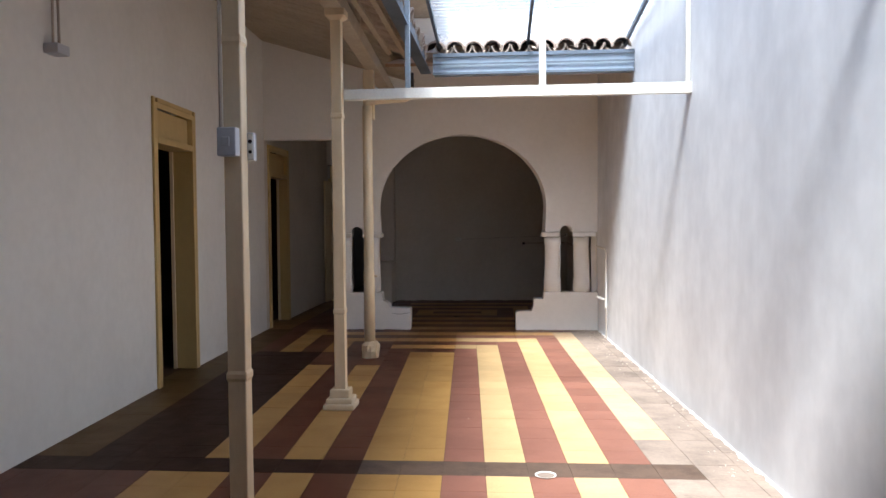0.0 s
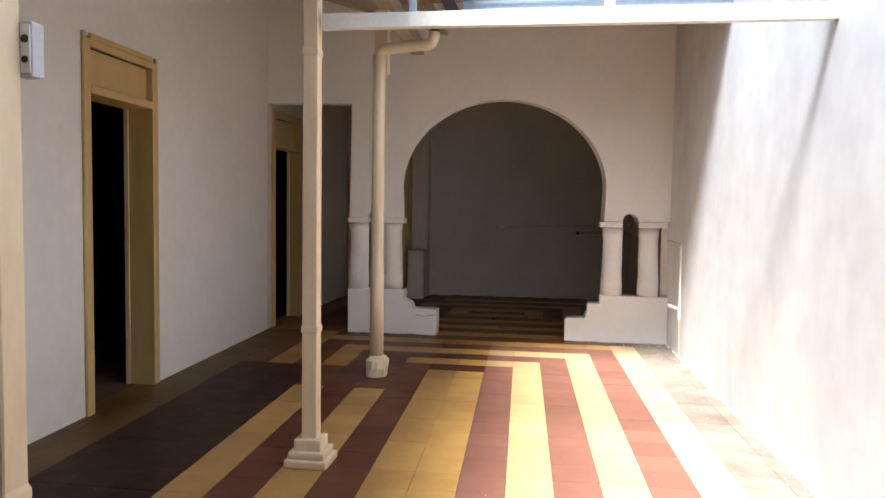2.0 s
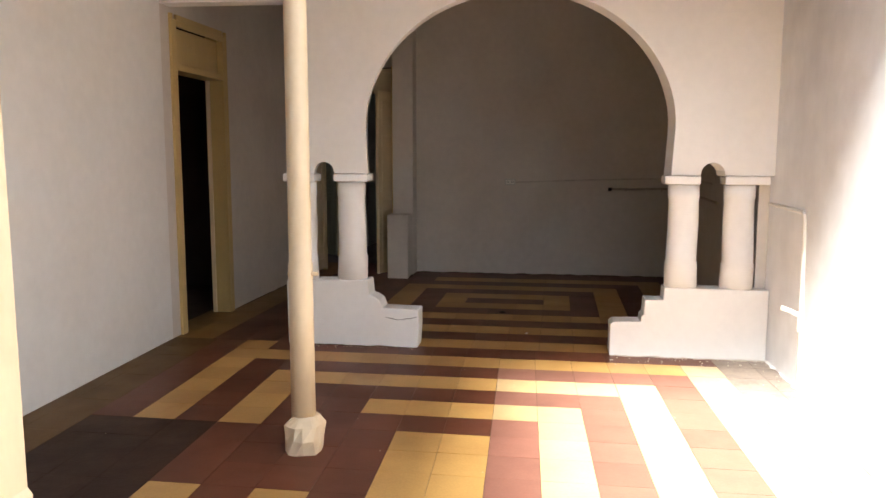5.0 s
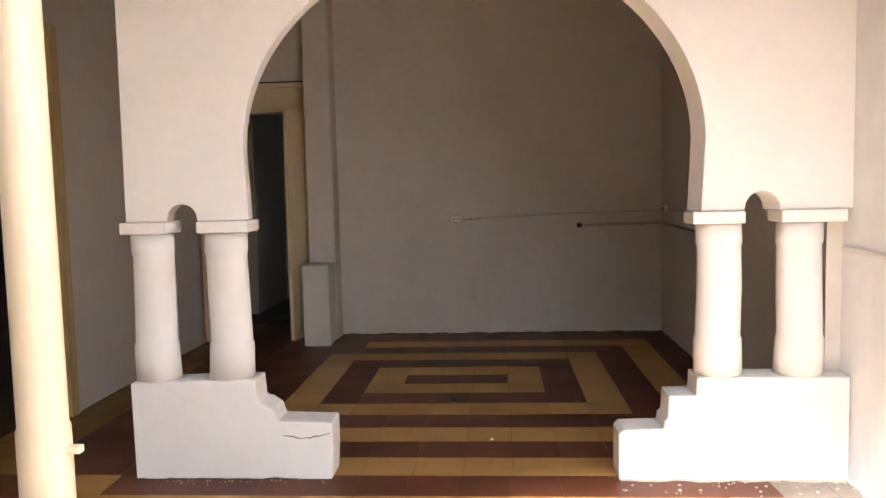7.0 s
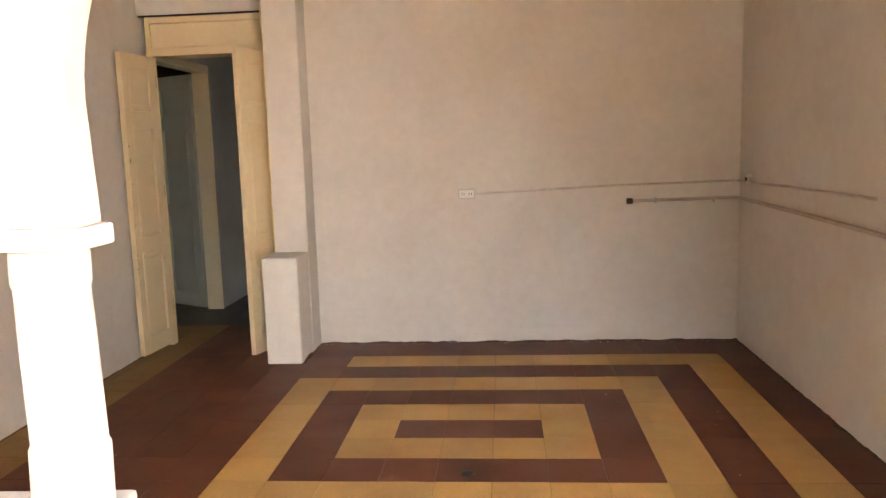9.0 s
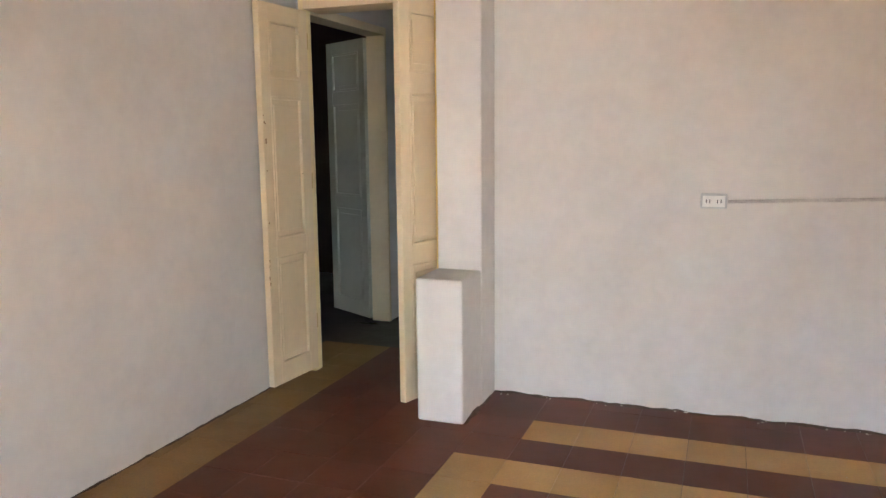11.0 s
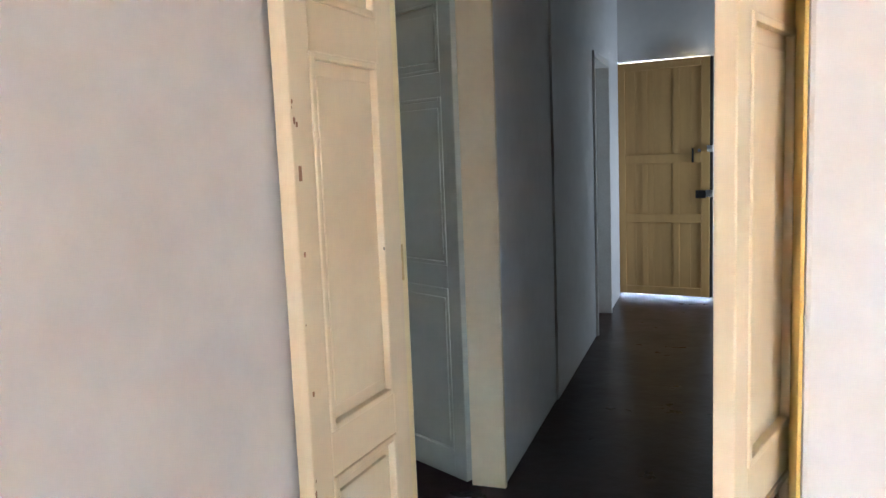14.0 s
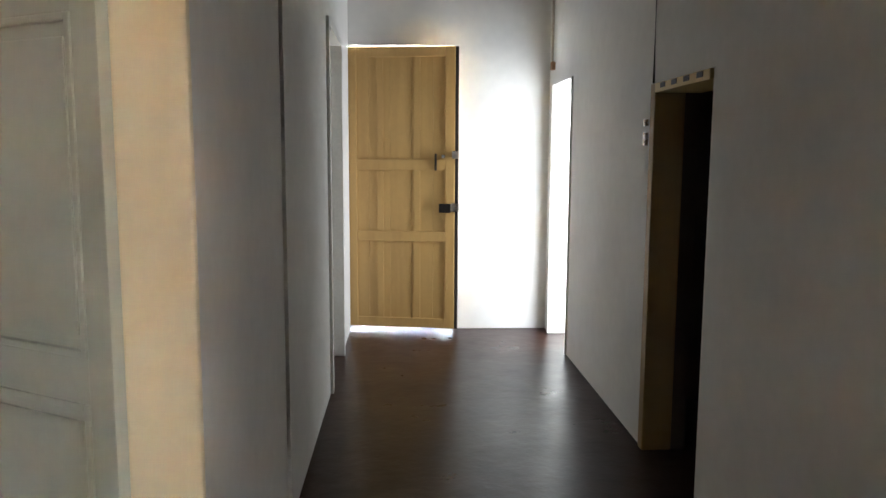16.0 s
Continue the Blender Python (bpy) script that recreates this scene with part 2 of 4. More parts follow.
def thing(name, label, category, at=(0, 0, 0), group="", kind=""):
    e = new(name)
    e.empty_display_size = 0.1
    e.matrix_world = Matrix.Translation(at)
    return tagged(e, label, category, group, kind)


def at_origin(bm, p):
    bmesh.ops.translate(bm, vec=-Vector(p), verts=bm.verts)
    return bm


def small(parent, name, mat, b, label="", bevel=0.0):
    bm = bmesh.new()
    box(bm, *b)
    return part(name, bm, mat, parent, label, bevel)


def wall(name, boxes, mat, label, bevel=0.0, m=None):
    bm = bmesh.new()
    for b in boxes:
        box(bm, *b, m=m)
    return tagged(part(name, bm, mat, bevel=bevel), label, "wall", kind="structure")


# ---- plan ----
ARCH_Y, ARCH_T = 9.705, 0.155
BACK_Y, BACK_T = 13.366, 0.20
LEFT_X, RIGHT_X = -2.395, 1.965
ROOM_X = 1.89
END_Y = 19.09
LEAN = 0.042          # the court's left wall and tile rows run a little aslant
RLEAN = 0.034


def slant(lean):
    """Moves x by the lean of the court, hinged on the arch wall."""
    return Matrix(((1, -lean, 0, lean * ARCH_Y), (0, 1, 0, 0), (0, 0, 1, 0), (0, 0, 0, 1)))


# left wall of the court with the first doorway
D1 = (6.14, 7.07)
wall("wall_left_court", [
    (LEFT_X - 0.21, LEFT_X, -3.0, D1[0], 0, 4.0),
    (LEFT_X - 0.21, LEFT_X, D1[1], ARCH_Y, 0, 4.0),
    (LEFT_X - 0.21, LEFT_X, D1[0], D1[1], 2.49, 4.0)], WHITE, "white limewashed court wall with a doorway", m=slant(LEAN))
D2 = (9.86, 10.77)
wall("wall_left_hall", [
    (LEFT_X - 0.14, LEFT_X, ARCH_Y, D2[0], 0, 3.7),
    (LEFT_X - 0.14, LEFT_X, D2[1], 13.44, 0, 3.7),
    (LEFT_X - 0.14, LEFT_X, D2[0], D2[1], 2.46, 3.7)], SHADEWARM, "white limewashed hall wall with a doorway")
wall("wall_right_court", [(RIGHT_X, RIGHT_X + 0.25, -3.0, ARCH_Y + 0.1, 0, 5.2)], GREYW, "tall grey rendered wall with vertical water streaks", m=slant(RLEAN))
wall("wall_right_room", [(ROOM_X, ROOM_X + 0.3, ARCH_Y + 0.1, BACK_Y + BACK_T, 0, 3.7)], SHADEWARM, "white limewashed room wall")
# unseen wall, kept dark so little light reaches the post fronts
wall("wall_behind", [(-2.3, 2.6, -1.5, -1.3, 0, 4.6)], UNSEENDARK, "unseen dark wall added to close the court")

# wall with the great arch
outline = [(LEFT_X, 4.05), (LEFT_X, 2.515), (-1.437, 2.505), (-1.446, 1.275)]


def arc(cx, cz, r, a0, a1, n, flat=1.0):
    return [(cx + r * math.cos(radians(a0 + (a1 - a0) * i / n)), cz + flat * r * math.sin(radians(a0 + (a1 - a0) * i / n))) for i in range(n + 1)]


outline += [(-1.238, 1.275)] + arc(-1.165, 1.285, 0.073, 180, 0, 10, 1.0) + [(-1.092, 1.275), (-0.836, 1.275)]
outline += arc(0.228, 1.60, 1.078, 180, 0, 48, 0.873)
outline += [(1.288, 1.27), (1.483, 1.27)] + arc(1.563, 1.28, 0.078, 180, 0, 10, 1.0) + [(1.641, 1.27), (RIGHT_X, 1.27), (RIGHT_X, 4.05)]
bm = bmesh.new()
prism(bm, outline, ARCH_Y, ARCH_Y + ARCH_T, -0.03)
tagged(part("wall_arch", bm, ARCHW, bevel=0.006), "white plastered wall with a tall round arch", "wall", kind="structure")

# stepped parapets, short columns and caps under the arch
for name, pts, label in (
        ("parapet_west", [(-1.462, 0), (-0.476, 0), (-0.466, 0.14), (-0.466, 0.285), (-0.735, 0.292), (-0.752, 0.345), (-0.80, 0.378), (-0.832, 0.386), (-0.84, 0.497), (-1.466, 0.485)],
         "white plastered stepped parapet with chipped lower step"),
        ("parapet_east", [(0.905, 0), (1.962, 0), (1.962, 0.492), (1.268, 0.495), (1.264, 0.408), (1.140, 0.408), (1.134, 0.30), (1.118, 0.29), (1.114, 0.25), (0.93, 0.246), (0.905, 0.225)],
         "white plastered stepped parapet beside the grey wall")):
    bm = bmesh.new()
    prism(bm, pts, ARCH_Y - 0.012, ARCH_Y + ARCH_T + 0.012)
    tagged(part(name, bm, ARCHW, bevel=0.012), label, "parapet", kind="structure")
col_rows = [(-1.355, 0.484, 1.216), (-0.978, 0.488, 1.216), (1.388, 0.491, 1.211), (1.760, 0.488, 1.211)]
for cx, z0, z1 in col_rows:
    t = thing("short_column", "short white plastered column with square cap", "column", (cx, ARCH_Y + 0.08, z0), "columns under the arch")
    bm = bmesh.new()
    k = z1 - z0
    lathe(bm, [(0.112, 0), (0.111, k * 0.24), (0.104, k * 0.26), (0.103, k * 0.6), (0.100, k * 0.85), (0.106, k * 0.87), (0.105, k - 0.004)], 0, 0, 26, 0.80)
    for v in bm.verts:
        v.co.x += 0.004 * math.sin(9 * v.co.z + cx * 7)
    part("shaft", bm, ARCHW, t, smooth=True)
    bm = bmesh.new()
    wide = {-1.355: (-0.117, 0.117), -0.978: (-0.114, 0.14), 1.388: (-0.143, 0.095), 1.760: (-0.119, 0.175)}[cx]
    box(bm, wide[0], wide[1], -0.105, 0.088, k, k + 0.0585)
    part("cap", bm, ARCHW, t, bevel=0.012)

# back wall of the room, pier and pedestal
DX = (-2.335, -1.395)
wall("wall_back", [
    (DX[1], ROOM_X, BACK_Y, BACK_Y + BACK_T, 0, 3.7),
    (LEFT_X, DX[1], BACK_Y, BACK_Y + BACK_T, 2.445, 3.7)], SHADEWARM, "white limewashed back wall with smudges near the floor")
wall("pier", [(-1.398, -1.153, BACK_Y - 0.240, BACK_Y, 0, 3.7)], SHADEWARM, "white plastered pier beside the doorway", bevel=0.01)
wall("pier_pedestal", [(-1.400, -1.155, 12.815, BACK_Y - 0.240, 0, 0.735)], SHADEWARM, "low white plastered pedestal before the pier", bevel=0.014)

# corridor walls
OL = (13.47, 14.675)
CL = -2.395
wall("wall_left_corridor", [
    (CL - 0.145, CL, OL[1], 15.865, 0, 3.3),
    (CL - 0.30, CL, 13.44, OL[1], 2.22, 3.3),
    (CL - 0.30, CL, 13.44, OL[0], 0, 2.22)], WHITE, "white corridor wall in shade")
wall("wall_left_corridor_far", [
    (CL - 0.30, CL + 0.012, 15.877, 17.42, 0, 3.3),
    (CL - 0.30, CL + 0.012, 17.42, 18.31, 2.15, 3.3),
    (CL - 0.30, CL + 0.012, 18.31, END_Y, 0, 3.3)], WHITE, "white corridor wall beyond a vertical joint")
CR = -0.815
wall("wall_right_corridor", [
    (CR, CR + 0.22, BACK_Y + BACK_T, 15.865, 0, 3.3),
    (CR, CR + 0.22, 16.57, 18.255, 0, 3.3),
    (CR, CR + 0.22, 15.865, 16.57, 1.72, 3.3),
    (CR, CR + 0.22, 18.255, 18.94, 1.92, 3.3),
    (CR, CR + 0.22, 18.94, END_Y, 0, 3.3)], WHITE, "white corridor wall with a dark low doorway")
wall("wall_end", [
    (-1.55, CR + 0.22, END_Y, END_Y + 0.25, 0, 3.3),
    (CL - 0.30, -2.405, END_Y, END_Y + 0.25, 0, 3.3),
    (-2.405, -1.55, END_Y, END_Y + 0.25, 2.225, 3.3)], WHITE, "white end wall in bright daylight")

# rooms behind the doorways, their darkness put into the wall colour
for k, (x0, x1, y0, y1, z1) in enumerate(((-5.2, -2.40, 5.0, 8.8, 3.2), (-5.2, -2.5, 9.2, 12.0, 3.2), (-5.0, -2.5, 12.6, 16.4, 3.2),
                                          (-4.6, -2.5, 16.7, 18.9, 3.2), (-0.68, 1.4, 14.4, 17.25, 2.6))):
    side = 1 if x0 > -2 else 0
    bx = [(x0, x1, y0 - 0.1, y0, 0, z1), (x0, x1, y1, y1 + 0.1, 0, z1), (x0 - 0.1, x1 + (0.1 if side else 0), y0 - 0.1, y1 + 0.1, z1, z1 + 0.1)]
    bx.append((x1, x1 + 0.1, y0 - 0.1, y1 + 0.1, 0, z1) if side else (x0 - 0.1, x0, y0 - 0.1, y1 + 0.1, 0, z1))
    wall("wall_side_room_%d" % (k + 1), bx, SIDEDARK, "wall of an unlit side room, darkness put into its colour")

# ---- ceilings and roofs ----
bm = bmesh.new()
for i in range(62):
    y0 = -3.0 + i * 0.2083
    vs = box(bm, 0, 2.15, y0 + 0.003, y0 + 0.2053, 0, 0.03)
    bmesh.ops.transform(bm, verts=vs, matrix=Matrix.Translation((-2.46 - LEAN * (y0 - ARCH_Y), 0, 3.83)) @ Matrix.Rotation(radians(16.5), 4, "Y"))
box(bm, -2.8, 0.05, -3.2, 9.9, 4.05, 4.1)
tagged(part("ceiling_gallery", bm, WOODC), "sloping pale boarded gallery ceiling", "ceiling", kind="structure")
# ceilings out of view, coloured dark to shade room and corridor
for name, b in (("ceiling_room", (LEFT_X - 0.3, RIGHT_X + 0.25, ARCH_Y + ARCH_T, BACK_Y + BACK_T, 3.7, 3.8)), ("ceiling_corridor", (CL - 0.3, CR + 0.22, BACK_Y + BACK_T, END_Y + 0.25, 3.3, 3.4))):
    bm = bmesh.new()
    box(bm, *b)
    tagged(part(name, bm, UNSEENDARK), "unseen ceiling, coloured dark to dim the rooms", "ceiling", kind="structure")
# soffit and deck of the roof between the gutter and the arch wall
bm = bmesh.new()
for i in range(12):
    x0 = -0.45 + i * 0.2
    vs = box(bm, x0 + 0.003, x0 + 0.197, 0, 2.28, 0, 0.03)
    bmesh.ops.transform(bm, verts=vs, matrix=Matrix.Translation((0, 7.56, 3.0)) @ Matrix.Rotation(radians(15), 4, "X"))
tagged(part("ceiling_porch", bm, BOARD), "weathered boards under the tiled porch roof", "ceiling", kind="structure")

# unseen roof added over the near end of the court to block skylight
bm = bmesh.new()
for i in range(13):
    x0 = -0.1 + i * 0.21
    box(bm, x0 + 0.002, x0 + 0.208, -3.2, 1.65, 2.72, 2.75)
tagged(part("ceiling_near_shade", bm, BOARD), "unseen boards added to shade the near end of the court", "ceiling", kind="structure")

# barrel tiles
def barrel_mesh(length, r):
    bm = bmesh.new()
    n = 9
    for rr, flip in ((r, 1), (r - 0.014, -1)):
        rows = [[bm.verts.new((rr * k * math.cos(math.pi * i / n), y, rr * k * math.sin(math.pi * i / n))) for i in range(n + 1)] for y, k in ((0, 1.0), (length, 0.86))]
        for i in range(n):
            bm.faces.new((rows[0][i], rows[0][i + 1], rows[1][i + 1], rows[1][i])[::flip])
        if flip == 1:
            keep = rows
    for a, b in ((keep[0], rows[0]), (keep[1], rows[1])):
        for i in range(n):
            bm.faces.new((a[i], b[i], b[i + 1], a[i + 1]))
    me = bpy.data.meshes.new("roof_tile")
    bmesh.ops.recalc_face_normals(bm, faces=bm.faces)
    bm.to_mesh(me)
    bm.free()
    me.materials.append(CLAY)
    return me


porch = thing("porch_roof", "old clay barrel tile roof above the gutter", "roof", (0, 7.55, 3.04), kind="structure")
tile_me = barrel_mesh(0.42, 0.095)
rng = random.Random(4)
for row in range(6):
    for i in range(11):
        for cover in (1, 0):
            ob = new("roof_tile", tile_me)
            ob.parent = porch
            ob.matrix_basis = Matrix.Translation((0.08 + i * 0.185 + (0 if cover else 0.0925) + rng.uniform(-.012, .012), -0.05 + row * 0.36 + rng.uniform(-.03, .03), 0.06 + row * 0.097 + (0.035 if cover else 0.075))) \
                @ Matrix.Rotation(radians(15 + rng.uniform(-3, 3)), 4, "X") @ Matrix.Rotation(radians((0 if cover else 180) + rng.uniform(-6, 6)), 4, "Y")
eave = thing("gallery_eave", "broken clay tile eave on old battens", "roof", (-0.5, 0, 3.16), kind="structure")
for i in range(40):
    for cover in (1, 0):
        ob = new("roof_tile", tile_me)
        ob.parent = eave
        y = -1.0 + i * 0.2125 + (0 if cover else 0.106)
        ob.matrix_basis = Matrix.Translation((0.47 + rng.uniform(-.05, .03), y + rng.uniform(-.015, .015), -0.14 + (0.045 if cover else 0.075))) \
            @ Matrix.Rotation(radians(90 + rng.uniform(-4, 4)), 4, "Z") @ Matrix.Rotation(radians(17 + rng.uniform(-4, 4)), 4, "X") @ Matrix.Rotation(radians(0 if cover else 180), 4, "Y")
for i, (x, z) in enumerate(((0.12, -0.045), (0.30, -0.105), (0.43, -0.15))):
    bm = bmesh.new()
    box(bm, x - 0.022, x + 0.022, -2.5, 7.4, z - 0.03, z)
    part("batten", bm, WOODC, eave)

# ---- gallery posts ----
POSTS = [(-0.456, 3.10), (-0.515, 5.53), (-0.665, 7.71)]


def post(x, y, base):
    t = thing("gallery_post", "slim cream painted post with ringed joints", "post", (x, y, 0), "gallery posts")
    bm = bmesh.new()
    prof = [(0.042, 0.0), (0.041, 0.72), (0.047, 0.735), (0.047, 0.755), (0.041, 0.77), (0.040, 2.2), (0.046, 2.215), (0.046, 2.235), (0.040, 2.25), (0.040, 2.94), (0.075, 2.97), (0.075, 3.02)]
    rings = []
    for r, z in prof:
        c = r * 0.90
        rings.append([bm.verts.new((px, py, z)) for px, py in ((r, -c), (r, c), (c, r), (-c, r), (-r, c), (-r, -c), (-c, -r), (c, -r))])
    for a, b in zip(rings, rings[1:]):
        for i in range(8):
            bm.faces.new((a[i], a[(i + 1) % 8], b[(i + 1) % 8], b[i]))
    bm.faces.new(rings[0][::-1])
    bm.faces.new(rings[-1])
    part("shaft", bm, POST, t)
    if base:
        bm = bmesh.new()
        for s, z0, z1 in ((0.118, 0, 0.045), (0.10, 0.045, 0.085), (0.075, 0.085, 0.15)):
            box(bm, -s, s, -s, s, z0, z1)
        part("base", bm, POST, t, "chipped stepped stone base", bevel=0.012)
    return t


for i, (x, y) in enumerate(POSTS[:2]):
    post(x, y, i == 1)
t = thing("gallery_post", "round cream drainpipe post with a lumpy foot", "post", (*POSTS[2], 0), "gallery posts")
bm = bmesh.new()
lathe(bm, [(0.058, 0.0), (0.057, 0.9), (0.053, 0.91), (0.052, 2.5), (0.052, 2.63)], 0, 0, 18)
part("pipe", bm, POST, t, smooth=True)
bm = bmesh.new()
lathe(bm, [(0.098, 0), (0.10, 0.07), (0.085, 0.13), (0.066, 0.17)], 0.01, -0.01, 14)
for v in bm.verts:
    v.co += Vector((noise.noise(v.co * 14) * 0.03, noise.noise(v.co * 14 + Vector((5, 0, 0))) * 0.03, 0))
part("foot", bm, POST, t, "cement lump around the pipe foot")
bm = bmesh.new()
tube(bm, [(0, 0, 2.61), (0.004, 0, 2.655), (0.03, 0, 2.675), (0.07, -0.01, 2.685), (0.40, -0.05, 2.70), (0.445, -0.055, 2.715), (0.46, -0.06, 2.75), (0.462, -0.06, 2.80)], 0.045, 14)
part("elbow", bm, POST, t, smooth=True)
bm = bmesh.new()
tube(bm, [(0.462, -0.06, 2.795), (0.462, -0.06, 2.95)], 0.037, 14)
part("sleeve", bm, BLACK, t, "dark rubber sleeve under the gutter", smooth=True)
small(t, "clamp", POST, (-0.062, 0.085, -0.012, 0.012, 0.845, 0.862), bevel=0.004)
bm = bmesh.new()
box(bm, -0.055, 0.055, 0.06, 0.17, 2.5, 3.02)
part("head", bm, POST, t, bevel=0.008)

# plate on the posts
bm = bmesh.new()
pv = box(bm, -0.07, 0.07, -2.8, 9.9, 3.02, 3.15, m=Matrix(((1, -LEAN, 0, -0.535 + LEAN * 5.6), (0, 1, 0, 0), (0, 0, 1, 0), (0, 0, 0, 1))))
tagged(part("wall_plate_beam", bm, WOODC, bevel=0.008), "pale timber beam carried by the gallery posts", "beam", kind="structure")

# white steel tie beam with uprights
t = thing("tie_beam", "white painted steel tie beam with thin uprights", "beam", (0, 5.53, 2.355))
bm = bmesh.new()
box(bm, -0.46, 2.108, -0.03, 0.03, -0.01, 0.068)
part("rail", bm, WHITEM, t, bevel=0.004)
for x, w, mat in ((0.025, 0.018, LIGHTSTEEL), (1.03, 0.024, WHITEM), (2.085, 0.014, WHITEM)):
    bm = bmesh.new()
    box(bm, x - w, x + w, -0.02, 0.02, 0.068, 0.95)
    part("upright", bm, mat, t)

# gutters
t = thing("gutter", "blue-grey sheet metal gutter across the court", "gutter", (0, 7.47, 2.895))
bm = bmesh.new()
prof = [(0.0, 0.195), (-0.012, 0.20), (-0.02, 0.19), (-0.005, 0.10), (0.0, 0.0), (0.16, 0.0), (0.17, 0.22), (0.16, 0.22), (0.15, 0.012), (0.01, 0.012), (0.005, 0.1)]
a = [bm.verts.new((0.05, y, z)) for y, z in prof]
b = [bm.verts.new((2.035, y, z)) for y, z in prof]
for i in range(len(prof)):
    j = (i + 1) % len(prof)
    bm.faces.new((a[i], a[j], b[j], b[i]))
bm.faces.new(a)
bm.faces.new(b[::-1])
part("trough", bm, LIGHTSTEEL, t)
for z0, z1, mat in ((0.165, 0.20, STEEL), (0.085, 0.10, STEEL), (-0.012, 0.012, STEEL)):
    bm = bmesh.new()
    box(bm, 0.05, 2.035, -0.034, -0.021, z0, z1)
    part("lip", bm, mat, t)
t = thing("side_gutter", "dark sheet metal gutter along the eave", "gutter", (-0.07, 0, 2.895))
bm = bmesh.new()
box(bm, 0.0, 0.045, -2.5, 7.44, 0.0, 0.21)
box(bm, 0.045, 0.10, -2.5, 7.44, 0.0, 0.015)
part("trough", bm, STEEL, t)

# translucent roofing over the court
t = thing("court_roofing", "translucent corrugated sheets on steel bars", "roofing", (0, 7.72, 3.25), kind="structure")
NS, slope = 8, -0.10
for s in range(NS):
    bm = bmesh.new()
    y_hi, y_lo = -s * 0.80, -(s + 1) * 0.80 - 0.06
    rows = []
    n = 84
    for i in range(n + 1):
        y = y_hi + (y_lo - y_hi) * i / n
        z = -y * -slope + 0.026 * math.sin(y * 2 * math.pi / 0.076) + 0.006 * (s % 2)
        rows.append((bm.verts.new((0.08, y, z)), bm.verts.new((2.03 + 0.034 * -y, y, z + 0.0))))
    for p, q in zip(rows, rows[1:]):
        bm.faces.new((p[0], p[1], q[1], q[0]))
    part("sheet", bm, SHEET, t, smooth=True)
for x in (0.10, 1.0, 1.98):
    bm = bmesh.new()
    box(bm, x - 0.014, x + 0.014, -6.4, 0.0, -0.075, -0.03, m=Matrix(((1, 0, 0, 0), (0, 1, 0, 0), (0, slope, 1, 0), (0, 0, 0, 1))))
    part("bar", bm, STEEL, t)


for y in (-4.95,):
    bm = bmesh.new()
    box(bm, 0.08, 2.03 - 0.034 * y, y - 0.03, y + 0.03, y * -slope - 0.14, y * -slope - 0.08)
    part("purlin", bm, STEEL, t)

# ---- doors ----
def door_frame(name, x, y0, y1, top, head, label, depth=0.21, lean=0.0, mat=FRAME):
    """Lining of a doorway in the left wall with a closed transom panel over it."""
    t = thing(name, label, "door frame", (x, (y0 + y1) / 2, 0), kind="structure")
    h = (y1 - y0) / 2
    sh = Matrix(((1, -lean, 0, 0), (0, 1, 0, 0), (0, 0, 1, 0), (0, 0, 0, 1)))
    for s in (-1, 1):
        bm = bmesh.new()
        a, b = sorted((s * h, s * (h - 0.05)))
        box(bm, -depth, 0.022, a, b, 0, head, m=sh)
        a, b = sorted((s * (h + 0.035), s * h))
        box(bm, 0.001, 0.024, a, b, 0, head + 0.04, m=sh)
        jamb = part("jamb", bm, mat, t, bevel=0.005)
        # pale strip painted for the lit inner edge of the jamb
        bm = bmesh.new()
        a, b = sorted((s * (h - 0.0505), s * (h - 0.068)))
        box(bm, -depth, -depth + 0.035, a, b, 0, top, m=sh)
        part("door_stop", bm, CREAM, jamb, "door stop, pale for the lit jamb edge", bevel=0.004)
    for z0, z1, d in ((top, top + 0.055, 0.024), (head - 0.05, head, 0.022), (head, head + 0.04, 0.024)):
        bm = bmesh.new()
        box(bm, -depth if z1 < head else 0.001, d, -h + 0.05, h - 0.05, z0, z1, m=sh)
        part("rail", bm, mat, t, bevel=0.005)
    bm = bmesh.new()
    box(bm, -0.06, -0.03, -h + 0.05, h - 0.05, top + 0.055, head - 0.05, m=sh)
    part("transom_panel", bm, mat, t)
    return t


